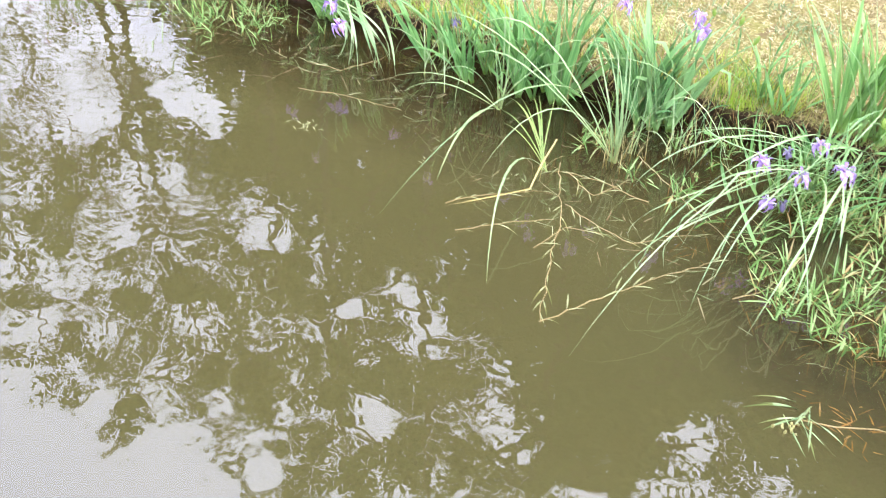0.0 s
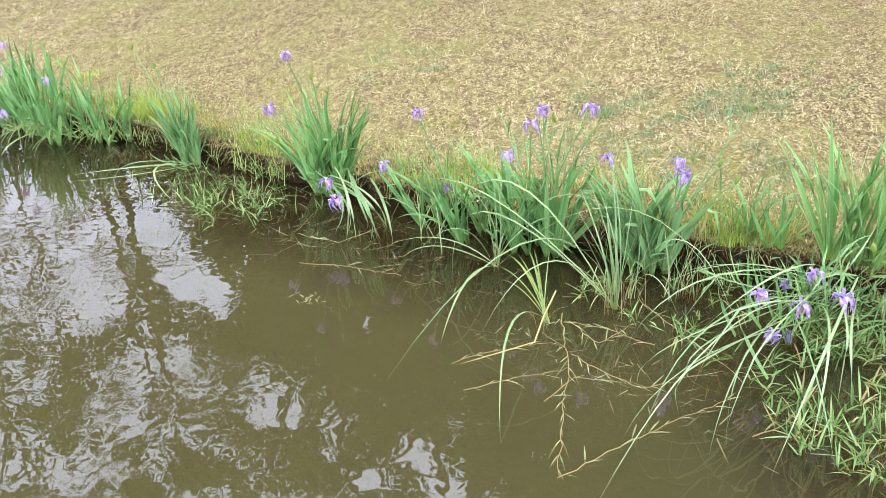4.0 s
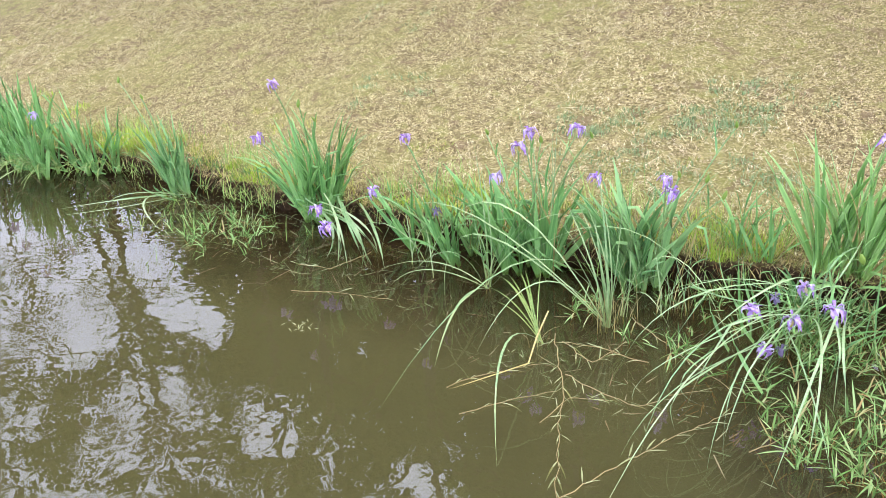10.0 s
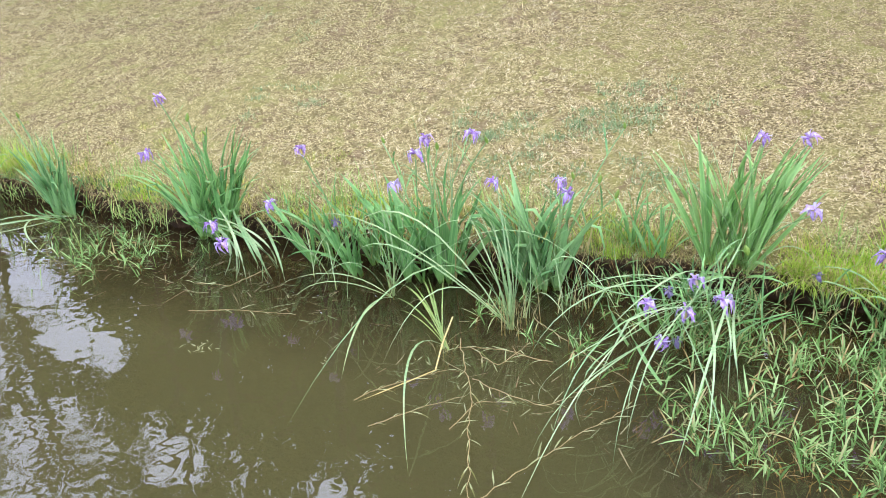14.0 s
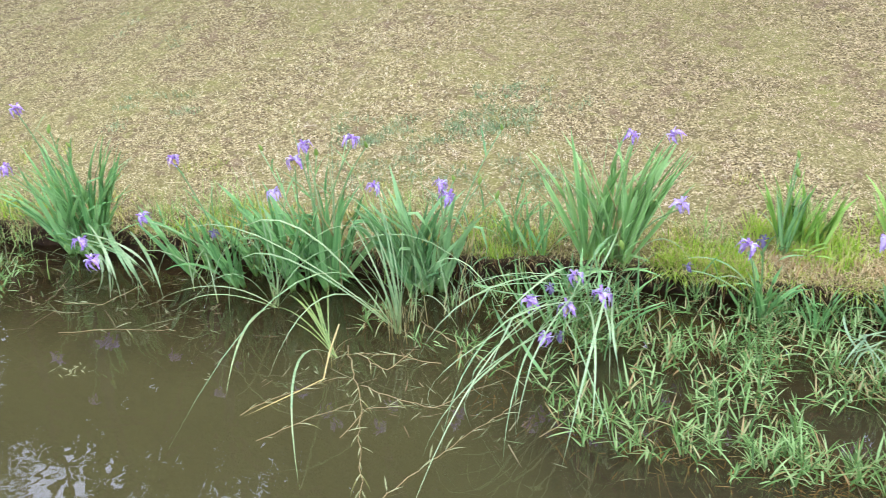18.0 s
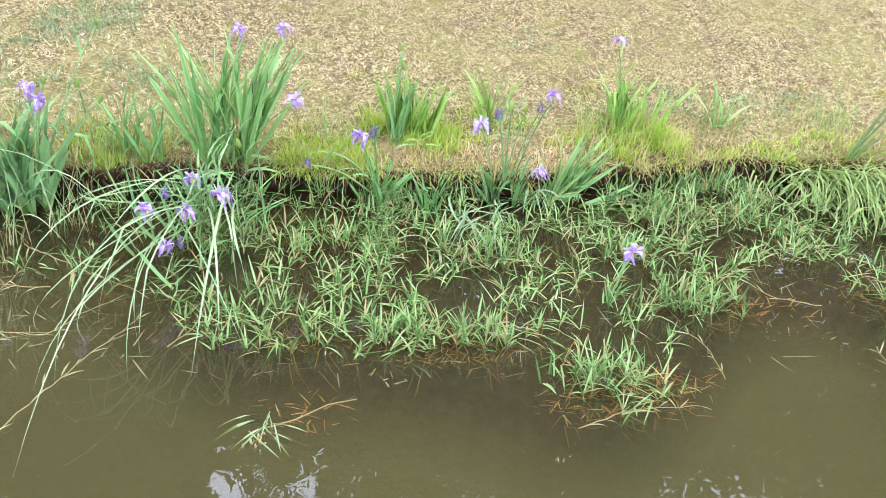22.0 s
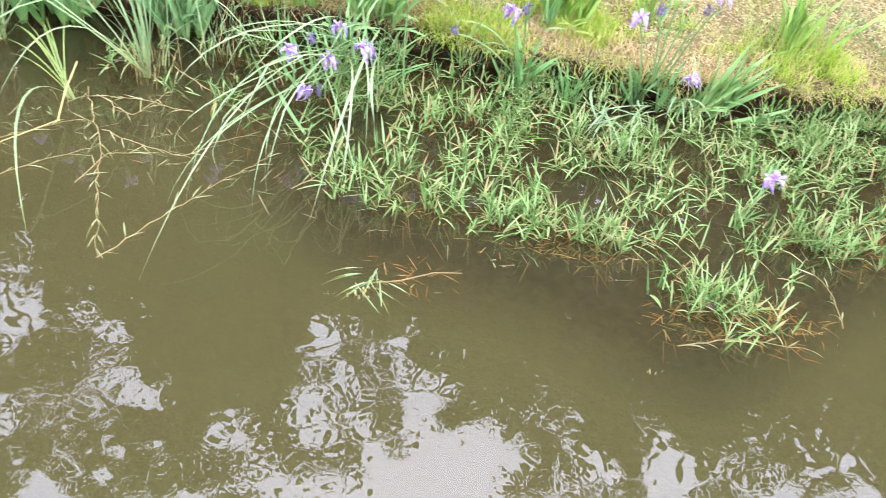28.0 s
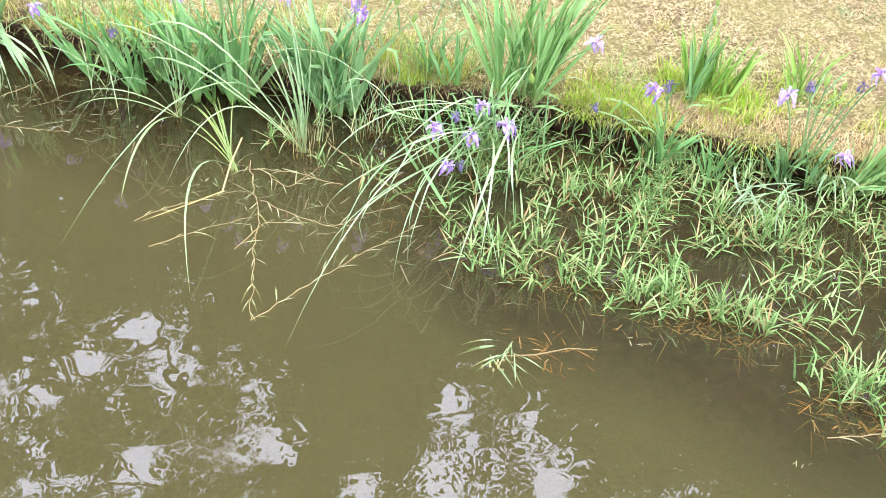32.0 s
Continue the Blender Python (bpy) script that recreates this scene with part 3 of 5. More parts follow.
def bank_tuft(n, x0, x1, d0, d1, height, material, name, label, lean=0.5, width=0.006, bend=0.9):
    c = scatter(max(6, n // 28), x0, x1, d0, d1)
    at = c[gen.randint(0, len(c), n)] + gen.normal(0, 1, (n, 3)) * (0.045, 0.03, 0.0)
    d = at[:, 1] - np.array([bank(v) for v in at[:, 0]])
    at, d = at[d > 0.0], d[d > 0.0]
    at[:, 2] = [lawn_z(a, b) for a, b in zip(at[:, 0], d)]
    n = len(at)
    loose(name, at, gen.rand(n) * 6.28, gen.uniform(0, lean, n), gen.uniform(0.5, 1.0, n) * height, gen.uniform(0.6, 1.1, n) * width,
          gen.uniform(0.2, 1.0, n) * bend, material, label, "grass")


at = scatter(330000, -9.5, 6.0, 0.03, 3.9, 0.9)
clump = np.array([noise.noise(Vector((a * 17, b * 17, 0.3))) + 0.8 * noise.noise(Vector((a * 36, b * 36, 5.1))) for a, b in at[:, :2].tolist()])
keep = clump + gen.normal(0, 0.10, len(at)) > -0.02
at, clump = at[keep], np.clip(clump[keep], 0, 0.6)
n = len(at)
at[:, 2] += 0.004
loose("lawn_grass", at, gen.rand(n) * 6.28, gen.uniform(0.75, 1.5, n), gen.uniform(0.014, 0.040, n) * (0.8 + 0.9 * clump), gen.uniform(0.0032, 0.0062, n), gen.uniform(-0.3, 1.2, n),
      LAWN_BLADES, "dry straw coloured mown grass with greener patches", "grass", 2)
n = 26000
at = scatter(n, -9, 6, 0.15, 3.8)
at[:, 2] += gen.uniform(0.008, 0.022, n)
loose("lawn_clippings", at, gen.rand(n) * 6.28, gen.uniform(1.25, 1.6, n), gen.uniform(0.018, 0.042, n), gen.uniform(0.003, 0.0055, n), gen.uniform(-0.2, 0.4, n),
      CLIPPINGS, "pale dry clippings strewn over the mown lawn", "straw", 2)
n = 1500
at = scatter(n, -9, 6, 0.3, 3.8)
at[:, 2] += 0.02
loose("lawn_straw", at, gen.rand(n) * 6.28, gen.uniform(1.35, 1.6, n), gen.uniform(0.08, 0.22, n), gen.uniform(0.004, 0.008, n), gen.uniform(0, 0.2, n),
      LAWN_BLADES, "long loose dry straws lying on the lawn", "straw", 3)
for x0, x1, d1, n in ((0.68, 1.0, 0.28, 800), (1.12, 1.85, 0.24, 1000), (2.55, 3.0, 0.25, 350)):
    bank_tuft(n, x0, x1, 0.0, d1, 0.09, RED_STRAW, "bank_straw", "reddish dry straw tangled on the bank's edge", 1.3, 0.005, 1.3)
bank_tuft(900, -1.0, 0.6, 0.0, 0.3, 0.10, DRY_GRASS, "bank_straw", "dry straw and green blades on the bank's edge", 1.1, 0.0045, 1.5)
bank_tuft(2600, -9, 6, 0.0, 0.10, 0.09, DRY_GRASS, "bank_edge_grass", "short dry and green grass along the bank's edge", 0.9, 0.006, 1.4)
bank_tuft(5200, -9, 6, 0.05, 0.42, 0.055, DRY_GRASS, "bank_edge_turf", "low rough turf on top of the bank", 0.9, 0.005, 1.0)

bank_tuft(4200, -8, 0.4, 0.02, 0.38, 0.10, TURF, "bank_turf", "yellow-green and straw coloured turf along the top of the bank", 0.9, 0.007, 1.0)
bank_tuft(1500, -8, 5, 0.3, 0.9, 0.06, TURF, "bank_turf", "thin yellow-green tufts in the dry lawn near the bank", 1.0, 0.007, 1.0)
bank_tuft(900, 0.4, 5, 0.02, 0.30, 0.08, TURF, "bank_turf", "yellow-green and straw coloured turf along the top of the bank", 0.9, 0.007, 1.0)
LIME_SPOTS = [(0.16, 0.66, 0.0, 0.20, 2400, 0.10), (0.80, 1.2, 0.16, 0.45, 1300, 0.13), (1.2, 2.0, 0.25, 0.60, 350, 0.09), (1.98, 2.6, 0.12, 0.50, 1000, 0.19),
              (2.6, 3.3, 0.0, 0.2, 700, 0.07), (3.2, 4.4, 0.0, 0.34, 800, 0.08), (-6.15, -5.6, 0.0, 0.3, 700, 0.24), (-0.95, -0.5, 0.0, 0.3, 800, 0.10), (-4.6, -4.0, 0.0, 0.2, 500, 0.10),
              (-2.9, -2.3, 0.05, 0.35, 500, 0.12), (-7.6, -6.9, 0.3, 0.9, 600, 0.1), (0.6, 0.95, 0.2, 0.45, 500, 0.16)]
for x0, x1, d0, d1, n, h in LIME_SPOTS:
    bank_tuft(int(0.7 * n), x0, x1, d0, d1, h, LIME_GRASS, "lime_grass_patch", "bright yellow-green soft grass on the bank's edge", 0.75, 0.0075, 1.2)
for x, d, r, n in [(-1.0, 1.35, 0.30, 1000), (-0.85, 1.6, 0.5, 600), (-1.35, 0.85, 0.55, 900), (-0.55, 0.75, 0.3, 500), (-1.85, 1.3, 0.3, 600), (-2.0, 0.75, 0.3, 300), (-3.7, 1.4, 0.4, 350), (2.7, 0.55, 0.3, 350), (3.5, 0.6, 0.3, 350), (1.9, 1.3, 0.2, 120), (3.5, 2.2, 0.4, 200), (-4.5, 2.6, 0.5, 160)]:
    bank_tuft(n, x - r, x + r, d - 0.6 * r, d + 0.6 * r, 0.045, LAWN_WEED, "lawn_weed_patch", "low bluish green weeds in the dry lawn", 1.2, 0.008, 0.6)

bank_tuft(1100, -8.5, -0.4, 0.0, 0.14, 0.13, WEED, "bank_weeds", "low green weeds along the bank's edge", 0.9, 0.008, 1.2)
# thin grass standing along the top of the bank, and small plants at its foot
for x, d, sx, n, h in [(-6.0, 0.3, 0.35, 120, 0.30), (-5.5, 0.25, 0.3, 90, 0.34), (-4.5, 0.2, 0.3, 90, 0.28), (-4.1, 0.3, 0.3, 60, 0.22), (-3.05, 0.15, 0.2, 90, 0.26), (-2.6, 0.3, 0.25, 110, 0.30),
                       (-1.4, 0.25, 0.25, 110, 0.34), (-0.8, 0.15, 0.15, 90, 0.30), (-0.45, 0.2, 0.15, 70, 0.30), (0.45, 0.25, 0.15, 70, 0.26), (0.95, 0.45, 0.2, 130, 0.30), (1.45, 0.55, 0.2, 60, 0.22),
                       (2.2, 0.4, 0.25, 170, 0.30), (3.0, 0.4, 0.3, 90, 0.24), (3.7, 0.35, 0.3, 120, 0.22)]:
    at = np.stack([gen.normal(x, 0.5 * sx, n), np.full(n, 0.0), np.full(n, 0.0)], 1)
    dd = np.abs(gen.normal(d, 0.08, n)) + 0.02
    at[:, 1] = [bank(v) + e for v, e in zip(at[:, 0], dd)]
    at[:, 2] = [lawn_z(v, e) for v, e in zip(at[:, 0], dd)]
    loose("thin_grass", at, gen.rand(n) * 6.28, gen.uniform(0.0, 0.45, n), gen.uniform(0.4, 1.0, n) * h, gen.uniform(0.003, 0.006, n), gen.uniform(0.1, 1.3, n), FINE_GRASS,
          "thin soft green grass standing on the bank", "grass", 4)
n = 1200
x = np.concatenate([gen.uniform(0.1, 2.9, n - 250), gen.uniform(-1.1, 0.1, 250)]) + gen.normal(0, 0.04, n)
tufty = np.array([noise.noise(Vector((v * 5, 0.4, 1.0))) for v in x])
x = x[tufty > -0.15]
n = len(x)
at = np.stack([x, np.array([bank(v) for v in x]) - gen.uniform(-0.02, 0.14, n), gen.uniform(0.0, 0.04, n)], 1)
loose("bank_foot_grass", at, gen.rand(n) * 6.28, gen.uniform(0.0, 0.9, n), gen.uniform(0.06, 0.16, n), gen.uniform(0.005, 0.010, n), gen.uniform(0.0, 1.2, n), MAT_GRASS,
      "small green grass plants at the foot of the bank", "grass")
n = 1500
x = gen.uniform(-8.5, -1.0, n) + gen.normal(0, 0.04, n)
tufty = np.array([noise.noise(Vector((v * 4, 0.9, 1.0))) for v in x])
x = x[tufty > 0.0]
n = len(x)
at = np.stack([x, np.array([bank(v) for v in x]) - gen.uniform(-0.03, 0.12, n), gen.uniform(0.0, 0.10, n)], 1)
loose("bank_foot_grass", at, gen.rand(n) * 6.28, gen.uniform(0.0, 1.0, n), gen.uniform(0.08, 0.24, n), gen.uniform(0.003, 0.008, n), gen.uniform(0.2, 1.6, n), FINE_GRASS,
      "thin green and dry grass at the foot of the bank", "grass")
# roots and dry stems hanging over the cut of the bank
n = 900
x = gen.uniform(-9, 6, n)
at = np.stack([x, np.array([bank(v) for v in x]) + 0.02, gen.uniform(0.08, 0.16, n)], 1)
loose("hanging_roots", at, gen.normal(-1.57, 0.9, n), gen.uniform(1.0, 2.4, n), gen.gamma(2.0, 0.035, n), gen.uniform(0.002, 0.006, n), gen.uniform(0.4, 1.6, n),
      SUNK, "brown roots and dead grass hanging over the cut bank", "roots")
n = 2200
x = gen.uniform(-9, 6, n) + gen.normal(0, 0.05, n)
at = np.stack([x, np.array([bank(v) for v in x]) + gen.uniform(0.0, 0.06, n), gen.uniform(0.11, 0.17, n)], 1)
loose("overhanging_grass", at, gen.normal(-1.57, 0.8, n), gen.uniform(0.2, 1.3, n), gen.uniform(0.06, 0.2, n), gen.uniform(0.003, 0.007, n), gen.uniform(0.8, 2.0, n),
      DRY_GRASS, "thin green and dry grass bowing over the bank's edge", "grass")

n = 2300
x = np.concatenate([gen.uniform(0.12, 0.72, 1000), gen.uniform(0.7, 2.6, 600), gen.uniform(2.5, 4.6, 700)])
at = np.stack([x, np.array([bank(v) for v in x]) + gen.uniform(0.0, 0.08, n), gen.uniform(0.10, 0.17, n)], 1)
loose("mossy_overhang", at, gen.normal(-1.57, 0.7, n), gen.uniform(0.3, 1.6, n), gen.uniform(0.05, 0.13, n), gen.uniform(0.003, 0.006, n), gen.uniform(0.6, 1.6, n),
      LIME_GRASS, "soft yellow-green grass hanging over the bank's edge", "grass")

# ---------------------------------------------------------------- iris plants
SWORD = {}
for mat in (IRIS, IRIS_BLUE, IRIS_LIGHT, IRIS_PALE, IRIS_LIME, PALE, STRAW):
    SWORD[mat.name] = blades([4, 10, 18, 28, 42, 75], 0.062, mat, "leaf", 0.22, 1.8, 0.75)
    kinked = blade_path(8, 1.6, 7)
    kinked = kinked[:5] + [kinked[4] + Vector((0.10, 0.01, 0.03)), kinked[4] + Vector((0.19, 0.03, -0.09)), kinked[4] + Vector((0.23, 0.04, -0.24))]
    SWORD[mat.name].append(ribbon("leaf", kinked, 0.058, mat, 0.2, base=0.75))
GRASSY = {}
for mat in (SEDGE, STRAW):
    GRASSY[mat.name] = blades([8, 20, 45, 80, 115, 140], 0.015, mat, "leaf", 0.35, 1.3, 0.8)


def petal(name, length, width, path, material, curl):
    """A petal along path(s) -> (out, up), cupped across by curl."""
    verts, faces, nu, nv = [], [], 8, 5
    for i in range(nu):
        s = i / (nu - 1)
        out, up = path(s)
        w = width * (0.16 + 0.84 * math.sin(math.pi * min(1, 0.08 + 0.92 * s) ** 1.35) ** 0.8) * (1.0 if s < 0.97 else 0.75)
        w *= 1 + 0.22 * math.sin(17 * s + 3)
        for j in range(nv):
            v = 2 * j / (nv - 1) - 1
            verts.append((out * length, 0.5 * w * v, up * length + curl * w * (v * v) + 0.16 * w * math.sin(7 * v + 11 * s)))
            if i and j:
                a = i * nv + j
                faces.append((a - nv - 1, a - nv, a, a - 1))
    return mesh_of(name, verts, faces, material)


def fall_path(s):
    return (0.58 * math.sin(1.9 * s), 0.32 * math.sin(2.3 * s) - 1.02 * s ** 2)


def standard_path(s):
    return (0.55 * s, 0.85 * s - 0.30 * s ** 3)


def arm_path(s):
    return (0.60 * math.sin(1.8 * s), 0.55 * math.sin(2.5 * s) - 0.45 * s ** 2)


def wilt_path(s):
    return (0.35 * math.sin(2.5 * s), 0.12 - 0.95 * s)


FLOWER = {}
for key, outer, inner in (("purple", PETAL, PETAL), ("pale", PETAL_PALE, PETAL_PALE), ("mixed", PETAL, PETAL_PALE), ("faded", PETAL_FADED, PETAL_FADED)):
    path = wilt_path if key == "faded" else fall_path
    FLOWER[key] = (petal("petal", 0.076, 0.028, path, outer, 0.3), petal("petal", 0.066, 0.014, standard_path, inner, 0.25),
                   petal("style_arm", 0.068, 0.014, arm_path, PETAL_WHITE if key != "faded" else PETAL_FADED, 0.25))
hv, hf = [], []
for i in range(5):
    for j in range(8):
        r = (0.004, 0.008, 0.009, 0.006, 0.002)[i]
        hv.append((r * math.cos(j * 0.785), r * math.sin(j * 0.785), -0.03 + 0.011 * i))
        if i:
            hf.append(((i - 1) * 8 + j, (i - 1) * 8 + (j + 1) % 8, i * 8 + (j + 1) % 8, i * 8 + j))
HEART = mesh_of("flower", hv, hf, SIGNAL)
POD = mesh_of("seed_pod", [(1.3 * a, 1.3 * b, 1.1 * c) for a, b, c in hv], hf, BUD)


def flower(parent, at, key, rng, size=1.0):
    """One open flower: a yellow heart with three hanging and three upright petals."""
    tilt = pose(0, 0, 0, rng.uniform(-28, 12), rng.uniform(-25, 25), rng.uniform(0, 120))
    size *= rng.uniform(0.78, 0.98) * (0.68 if key == "faded" else 1.0)
    head = put("flower", HEART, parent, Matrix.Translation(at) @ tilt @ Matrix.Scale(size, 4), {"purple": "violet iris flower", "pale": "pale lilac iris flower",
               "mixed": "violet and white iris flower", "faded": "wilted dark violet iris flower"}[key])
    fall, standard, arm = FLOWER[key]
    for i in range(3):
        put("petal", fall, head, pose(0, 0, 0.001, rng.uniform(-25, 25), rng.uniform(-20, 35), 120 * i + 45 + rng.uniform(-25, 25)) @ Matrix.Scale(0.8, 4))
        put("petal", fall, head, pose(0, 0, 0.004, rng.uniform(-20, 20), rng.uniform(-34, 20), 120 * i + rng.uniform(-22, 22)))
        put("petal", standard, head, pose(0, 0, 0.006, rng.uniform(-25, 25), rng.uniform(-15, 50), 120 * i + 60 + rng.uniform(-14, 14)))
        put("style_arm", arm, head, pose(0, 0, 0.004, 0, rng.uniform(0, 25), 120 * i + rng.uniform(-8, 8)))


def stalk(root, base, at, rng, lean=0.5, r=0.0055, leafy=True, mat=None):
    """A flower stalk from the clump's base to a flower, with a sheath leaf or two."""
    base, at = Vector(base), Vector(at)
    mid = base.lerp(at, 0.55) + Vector((0, 0, 0.28 * abs(at.z - base.z) * lean + 0.05))
    pts = bezier(base, mid, at - Vector((0, 0, 0.025)), 9)
    put("stalk", tube("stalk", pts, r, 0.6 * r, STALK), root)
    if leafy:
        for f in (4, 6):
            p = pts[f]
            put("sheath_leaf", rng.choice(SWORD[(mat or IRIS).name][2:5]), root,
                Matrix.Translation(p) @ pose(0, 0, 0, 0, rng.uniform(15, 40), rng.uniform(0, 360)) @ Matrix.Scale(rng.uniform(0.13, 0.22), 4))
    return pts


def iris(at, n, height, spread, mat, label, flowers=(), seed=0, lean=(0.0, 0.0), fan=24, wide=1.0, pods=(), dry=1, group="irises along the bank", stiff=False):
    """A clump of sword leaves in fans, with its stalks and flowers. flowers: (x, y, z, kind)."""
    rng = random.Random(seed)
    root = thing("iris_plant", at, label, "iris", group)
    o = Vector(at)
    fans = max(2, n // 5)
    spots = [(rng.uniform(-1, 1) * spread, rng.uniform(-0.6, 0.6) * spread * 0.7, rng.uniform(0, 360)) for _ in range(fans)]
    for i in range(n):
        fx, fy, faz = spots[i % fans]
        k_ = (i // fans) - (n / fans - 1) / 2
        size = height * rng.uniform(0.70, 1.06) * (1 - 0.04 * abs(k_))
        bend = rng.choice([0, 1, 2, 2, 3, 3, 4, 4]) if i % 4 else rng.choice([4, 5, 6])
        bend = min(bend, rng.choice([0, 1, 2, 2, 3, 4])) if stiff and i % 9 else bend
        leanout = k_ * fan * 0.30 + rng.gauss(0, 8) + 9 * fx / max(spread, 0.01)
        z = lawn_z(o.x + fx, max(0.02, o.y + fy - bank(o.x + fx))) if o.y + fy > bank(o.x + fx) else 0.0
        m = Matrix.Translation((fx, fy, max(z, -0.02) - o.z - 0.02)) @ pose(0, 0, 0, lean[1] + rng.uniform(-9, 9), lean[0] + leanout + rng.uniform(-4, 4), 0)
        m = m @ pose(0, 0, 0, 0, 0, rng.uniform(-50, 50) + (180 if leanout < 0 else 0)) @ Matrix.Diagonal((size, size * wide * rng.uniform(0.75, 1.15), size, 1))
        put("leaf", SWORD[mat.name][bend], root, m)
    for i in range(n // 5):
        m = pose(rng.uniform(-1.2, 1.2) * spread, rng.uniform(-0.12, 0.05), -0.03, rng.uniform(15, 60), rng.uniform(-45, 45), 0) @ Matrix.Diagonal((0.42 * height, 0.36 * height, 0.42 * height * rng.uniform(0.7, 1.3), 1))
        put("leaf", SWORD[mat.name][rng.randint(3, 5)], root, m)
    for i in range(dry):
        m = pose(rng.uniform(-spread, spread), 0, 0, rng.uniform(-20, 20), rng.uniform(-35, 35), rng.uniform(0, 360)) @ Matrix.Scale(height * rng.uniform(0.5, 0.8), 4)
        put("dry_leaf", SWORD[STRAW.name][rng.randint(2, 4)], root, m @ Matrix.Diagonal((1, 0.5, 1, 1)), "yellowed dry leaf")
    for x, y, z, kind in flowers:
        p = Vector((x, y, z)) - o
        stalk(root, (rng.uniform(-0.3, 0.3) * spread + 0.15 * p.x, 0, 0), p, rng, 0.3, mat=mat)
        flower(root, p, kind, rng)
    for x, y, z in pods:
        p = Vector((x, y, z)) - o
        stalk(root, (0, 0, 0), p, rng, 0.3, mat=mat)
        put("seed_pod", POD, root, Matrix.Translation(p) @ pose(0, 0, 0, rng.uniform(-20, 20), rng.uniform(-20, 20), 0) @ Matrix.Scale(rng.uniform(0.85, 1.2), 4))
    return root


iris((-6.75, 4.48, 0.05), 76, 0.80, 0.34, IRIS, "green iris clump with violet flowers at the water's edge",
     [(-6.22, 4.2, 0.62, "pale"), (-6.67, 4.2, 0.88, "purple"), (-6.85, 4.2, 0.65, "purple"), (-6.62, 4.0, 0.35, "pale")], 1, (-6, 4), wide=0.8)
iris((-7.5, 4.48, 0.05), 50, 0.78, 0.35, IRIS_BLUE, "bluish green iris clump at the water's edge", [(-7.6, 4.1, 0.6, "purple")], 21, (-4, 4), wide=0.6)
iris((-6.15, 4.58, 0.05), 44, 0.72, 0.22, IRIS, "green iris clump beside a tuft of lime grass", (), 2, (2, 6), wide=0.6)
iris((-4.95, 4.42, 0.02), 54, 0.72, 0.12, IRIS_BLUE, "narrow light green iris clump with a tall seed stalk", (), 3, (3, 3), fan=20, wide=0.5,
     pods=[(-5.35, 4.4, 0.92), (-5.2, 4.45, 0.78)])
iris((-3.52, 4.36, 0.10), 64, 0.80, 0.15, IRIS, "green iris clump with two violet flowers on the bank",
     [(-3.57, 4.1, 1.04, "purple"), (-3.73, 4.05, 0.68, "purple")], 4, (0, 6), fan=30, pods=[(-3.42, 4.15, 0.92), (-3.36, 4.2, 0.80)], wide=0.72)
iris((-2.32, 4.12, 0.06), 46, 0.64, 0.32, IRIS, "spreading green iris clump with violet flowers over the water",
     [(-2.54, 4.0, 0.79, "purple"), (-2.74, 3.9, 0.47, "purple"), (-2.25, 3.8, 0.44, "faded")], 5, (-8, 10), wide=1.05)
iris((-1.82, 4.12, 0.08), 52, 0.72, 0.24, IRIS, "full green iris clump with several violet flowers",
     [(-1.91, 3.9, 0.65, "pale"), (-1.79, 3.95, 0.82, "purple"), (-1.72, 3.95, 0.91, "purple"), (-1.47, 4.0, 0.93, "purple")], 6, (0, 4), wide=1.15, dry=3,
     pods=[(-2.15, 4.3, 0.78), (-1.72, 4.1, 0.83), (-1.43, 4.1, 0.88)])
iris((-1.08, 4.14, 0.08), 46, 0.72, 0.19, IRIS_BLUE, "dark green iris clump with two violet and white flowers",
     [(-1.34, 3.9, 0.70, "purple"), (-0.96, 3.85, 0.75, "mixed"), (-0.93, 3.86, 0.68, "purple")], 7, (2, 4), wide=1.2, dry=3,
     pods=[(-0.75, 4.35, 0.52), (-0.93, 4.0, 0.74), (-0.73, 4.4, 0.90), (-0.84, 4.3, 0.62)])
iris((-0.60, 4.34, 0.12), 26, 0.50, 0.12, IRIS, "small green iris with narrow leaves", (), 8, (-4, 4), wide=1.1)
iris((-0.40, 4.16, 0.08), 18, 0.36, 0.14, IRIS_BLUE, "low dark green iris leaves over the cut bank", (), 20, (-14, 16), wide=1.25)
iris((-0.14, 4.32, 0.12), 62, 0.86, 0.14, IRIS_LIGHT, "large light green iris clump with violet flowers",
     [(-0.02, 4.1, 0.95, "purple"), (0.19, 4.15, 0.94, "mixed"), (0.24, 4.05, 0.61, "pale")], 9, (3, 4), fan=20, wide=1.02, pods=[(-0.05, 3.75, 0.52)], dry=2, stiff=True)
iris((0.66, 4.0, 0.10), 16, 0.42, 0.08, IRIS, "small iris with one violet flower and wilted buds",
     [(0.53, 3.7, 0.55, "purple"), (0.60, 3.75, 0.56, "faded"), (0.28, 3.85, 0.36, "faded")], 10, (0, 6), wide=1.6)
iris((0.92, 4.42, 0.24), 38, 0.48, 0.12, IRIS_LIME, "upright yellow-green iris with a tall seed stalk", (), 11, (6, 0), fan=15, wide=1.4, dry=0, stiff=True)
iris((0.78, 4.36, 0.22), 12, 0.52, 0.04, IRIS_BLUE, "bluish iris leaves with a tall seed stalk", (), 24, (-2, 4), fan=12, wide=1.0, dry=0, stiff=True,
     pods=[(0.82, 4.35, 0.80), (0.83, 4.36, 0.70)])
iris((0.98, 3.92, 0.06), 18, 0.36, 0.08, IRIS, "low young iris tuft at the water's edge", (), 12, (0, 6), wide=0.9)
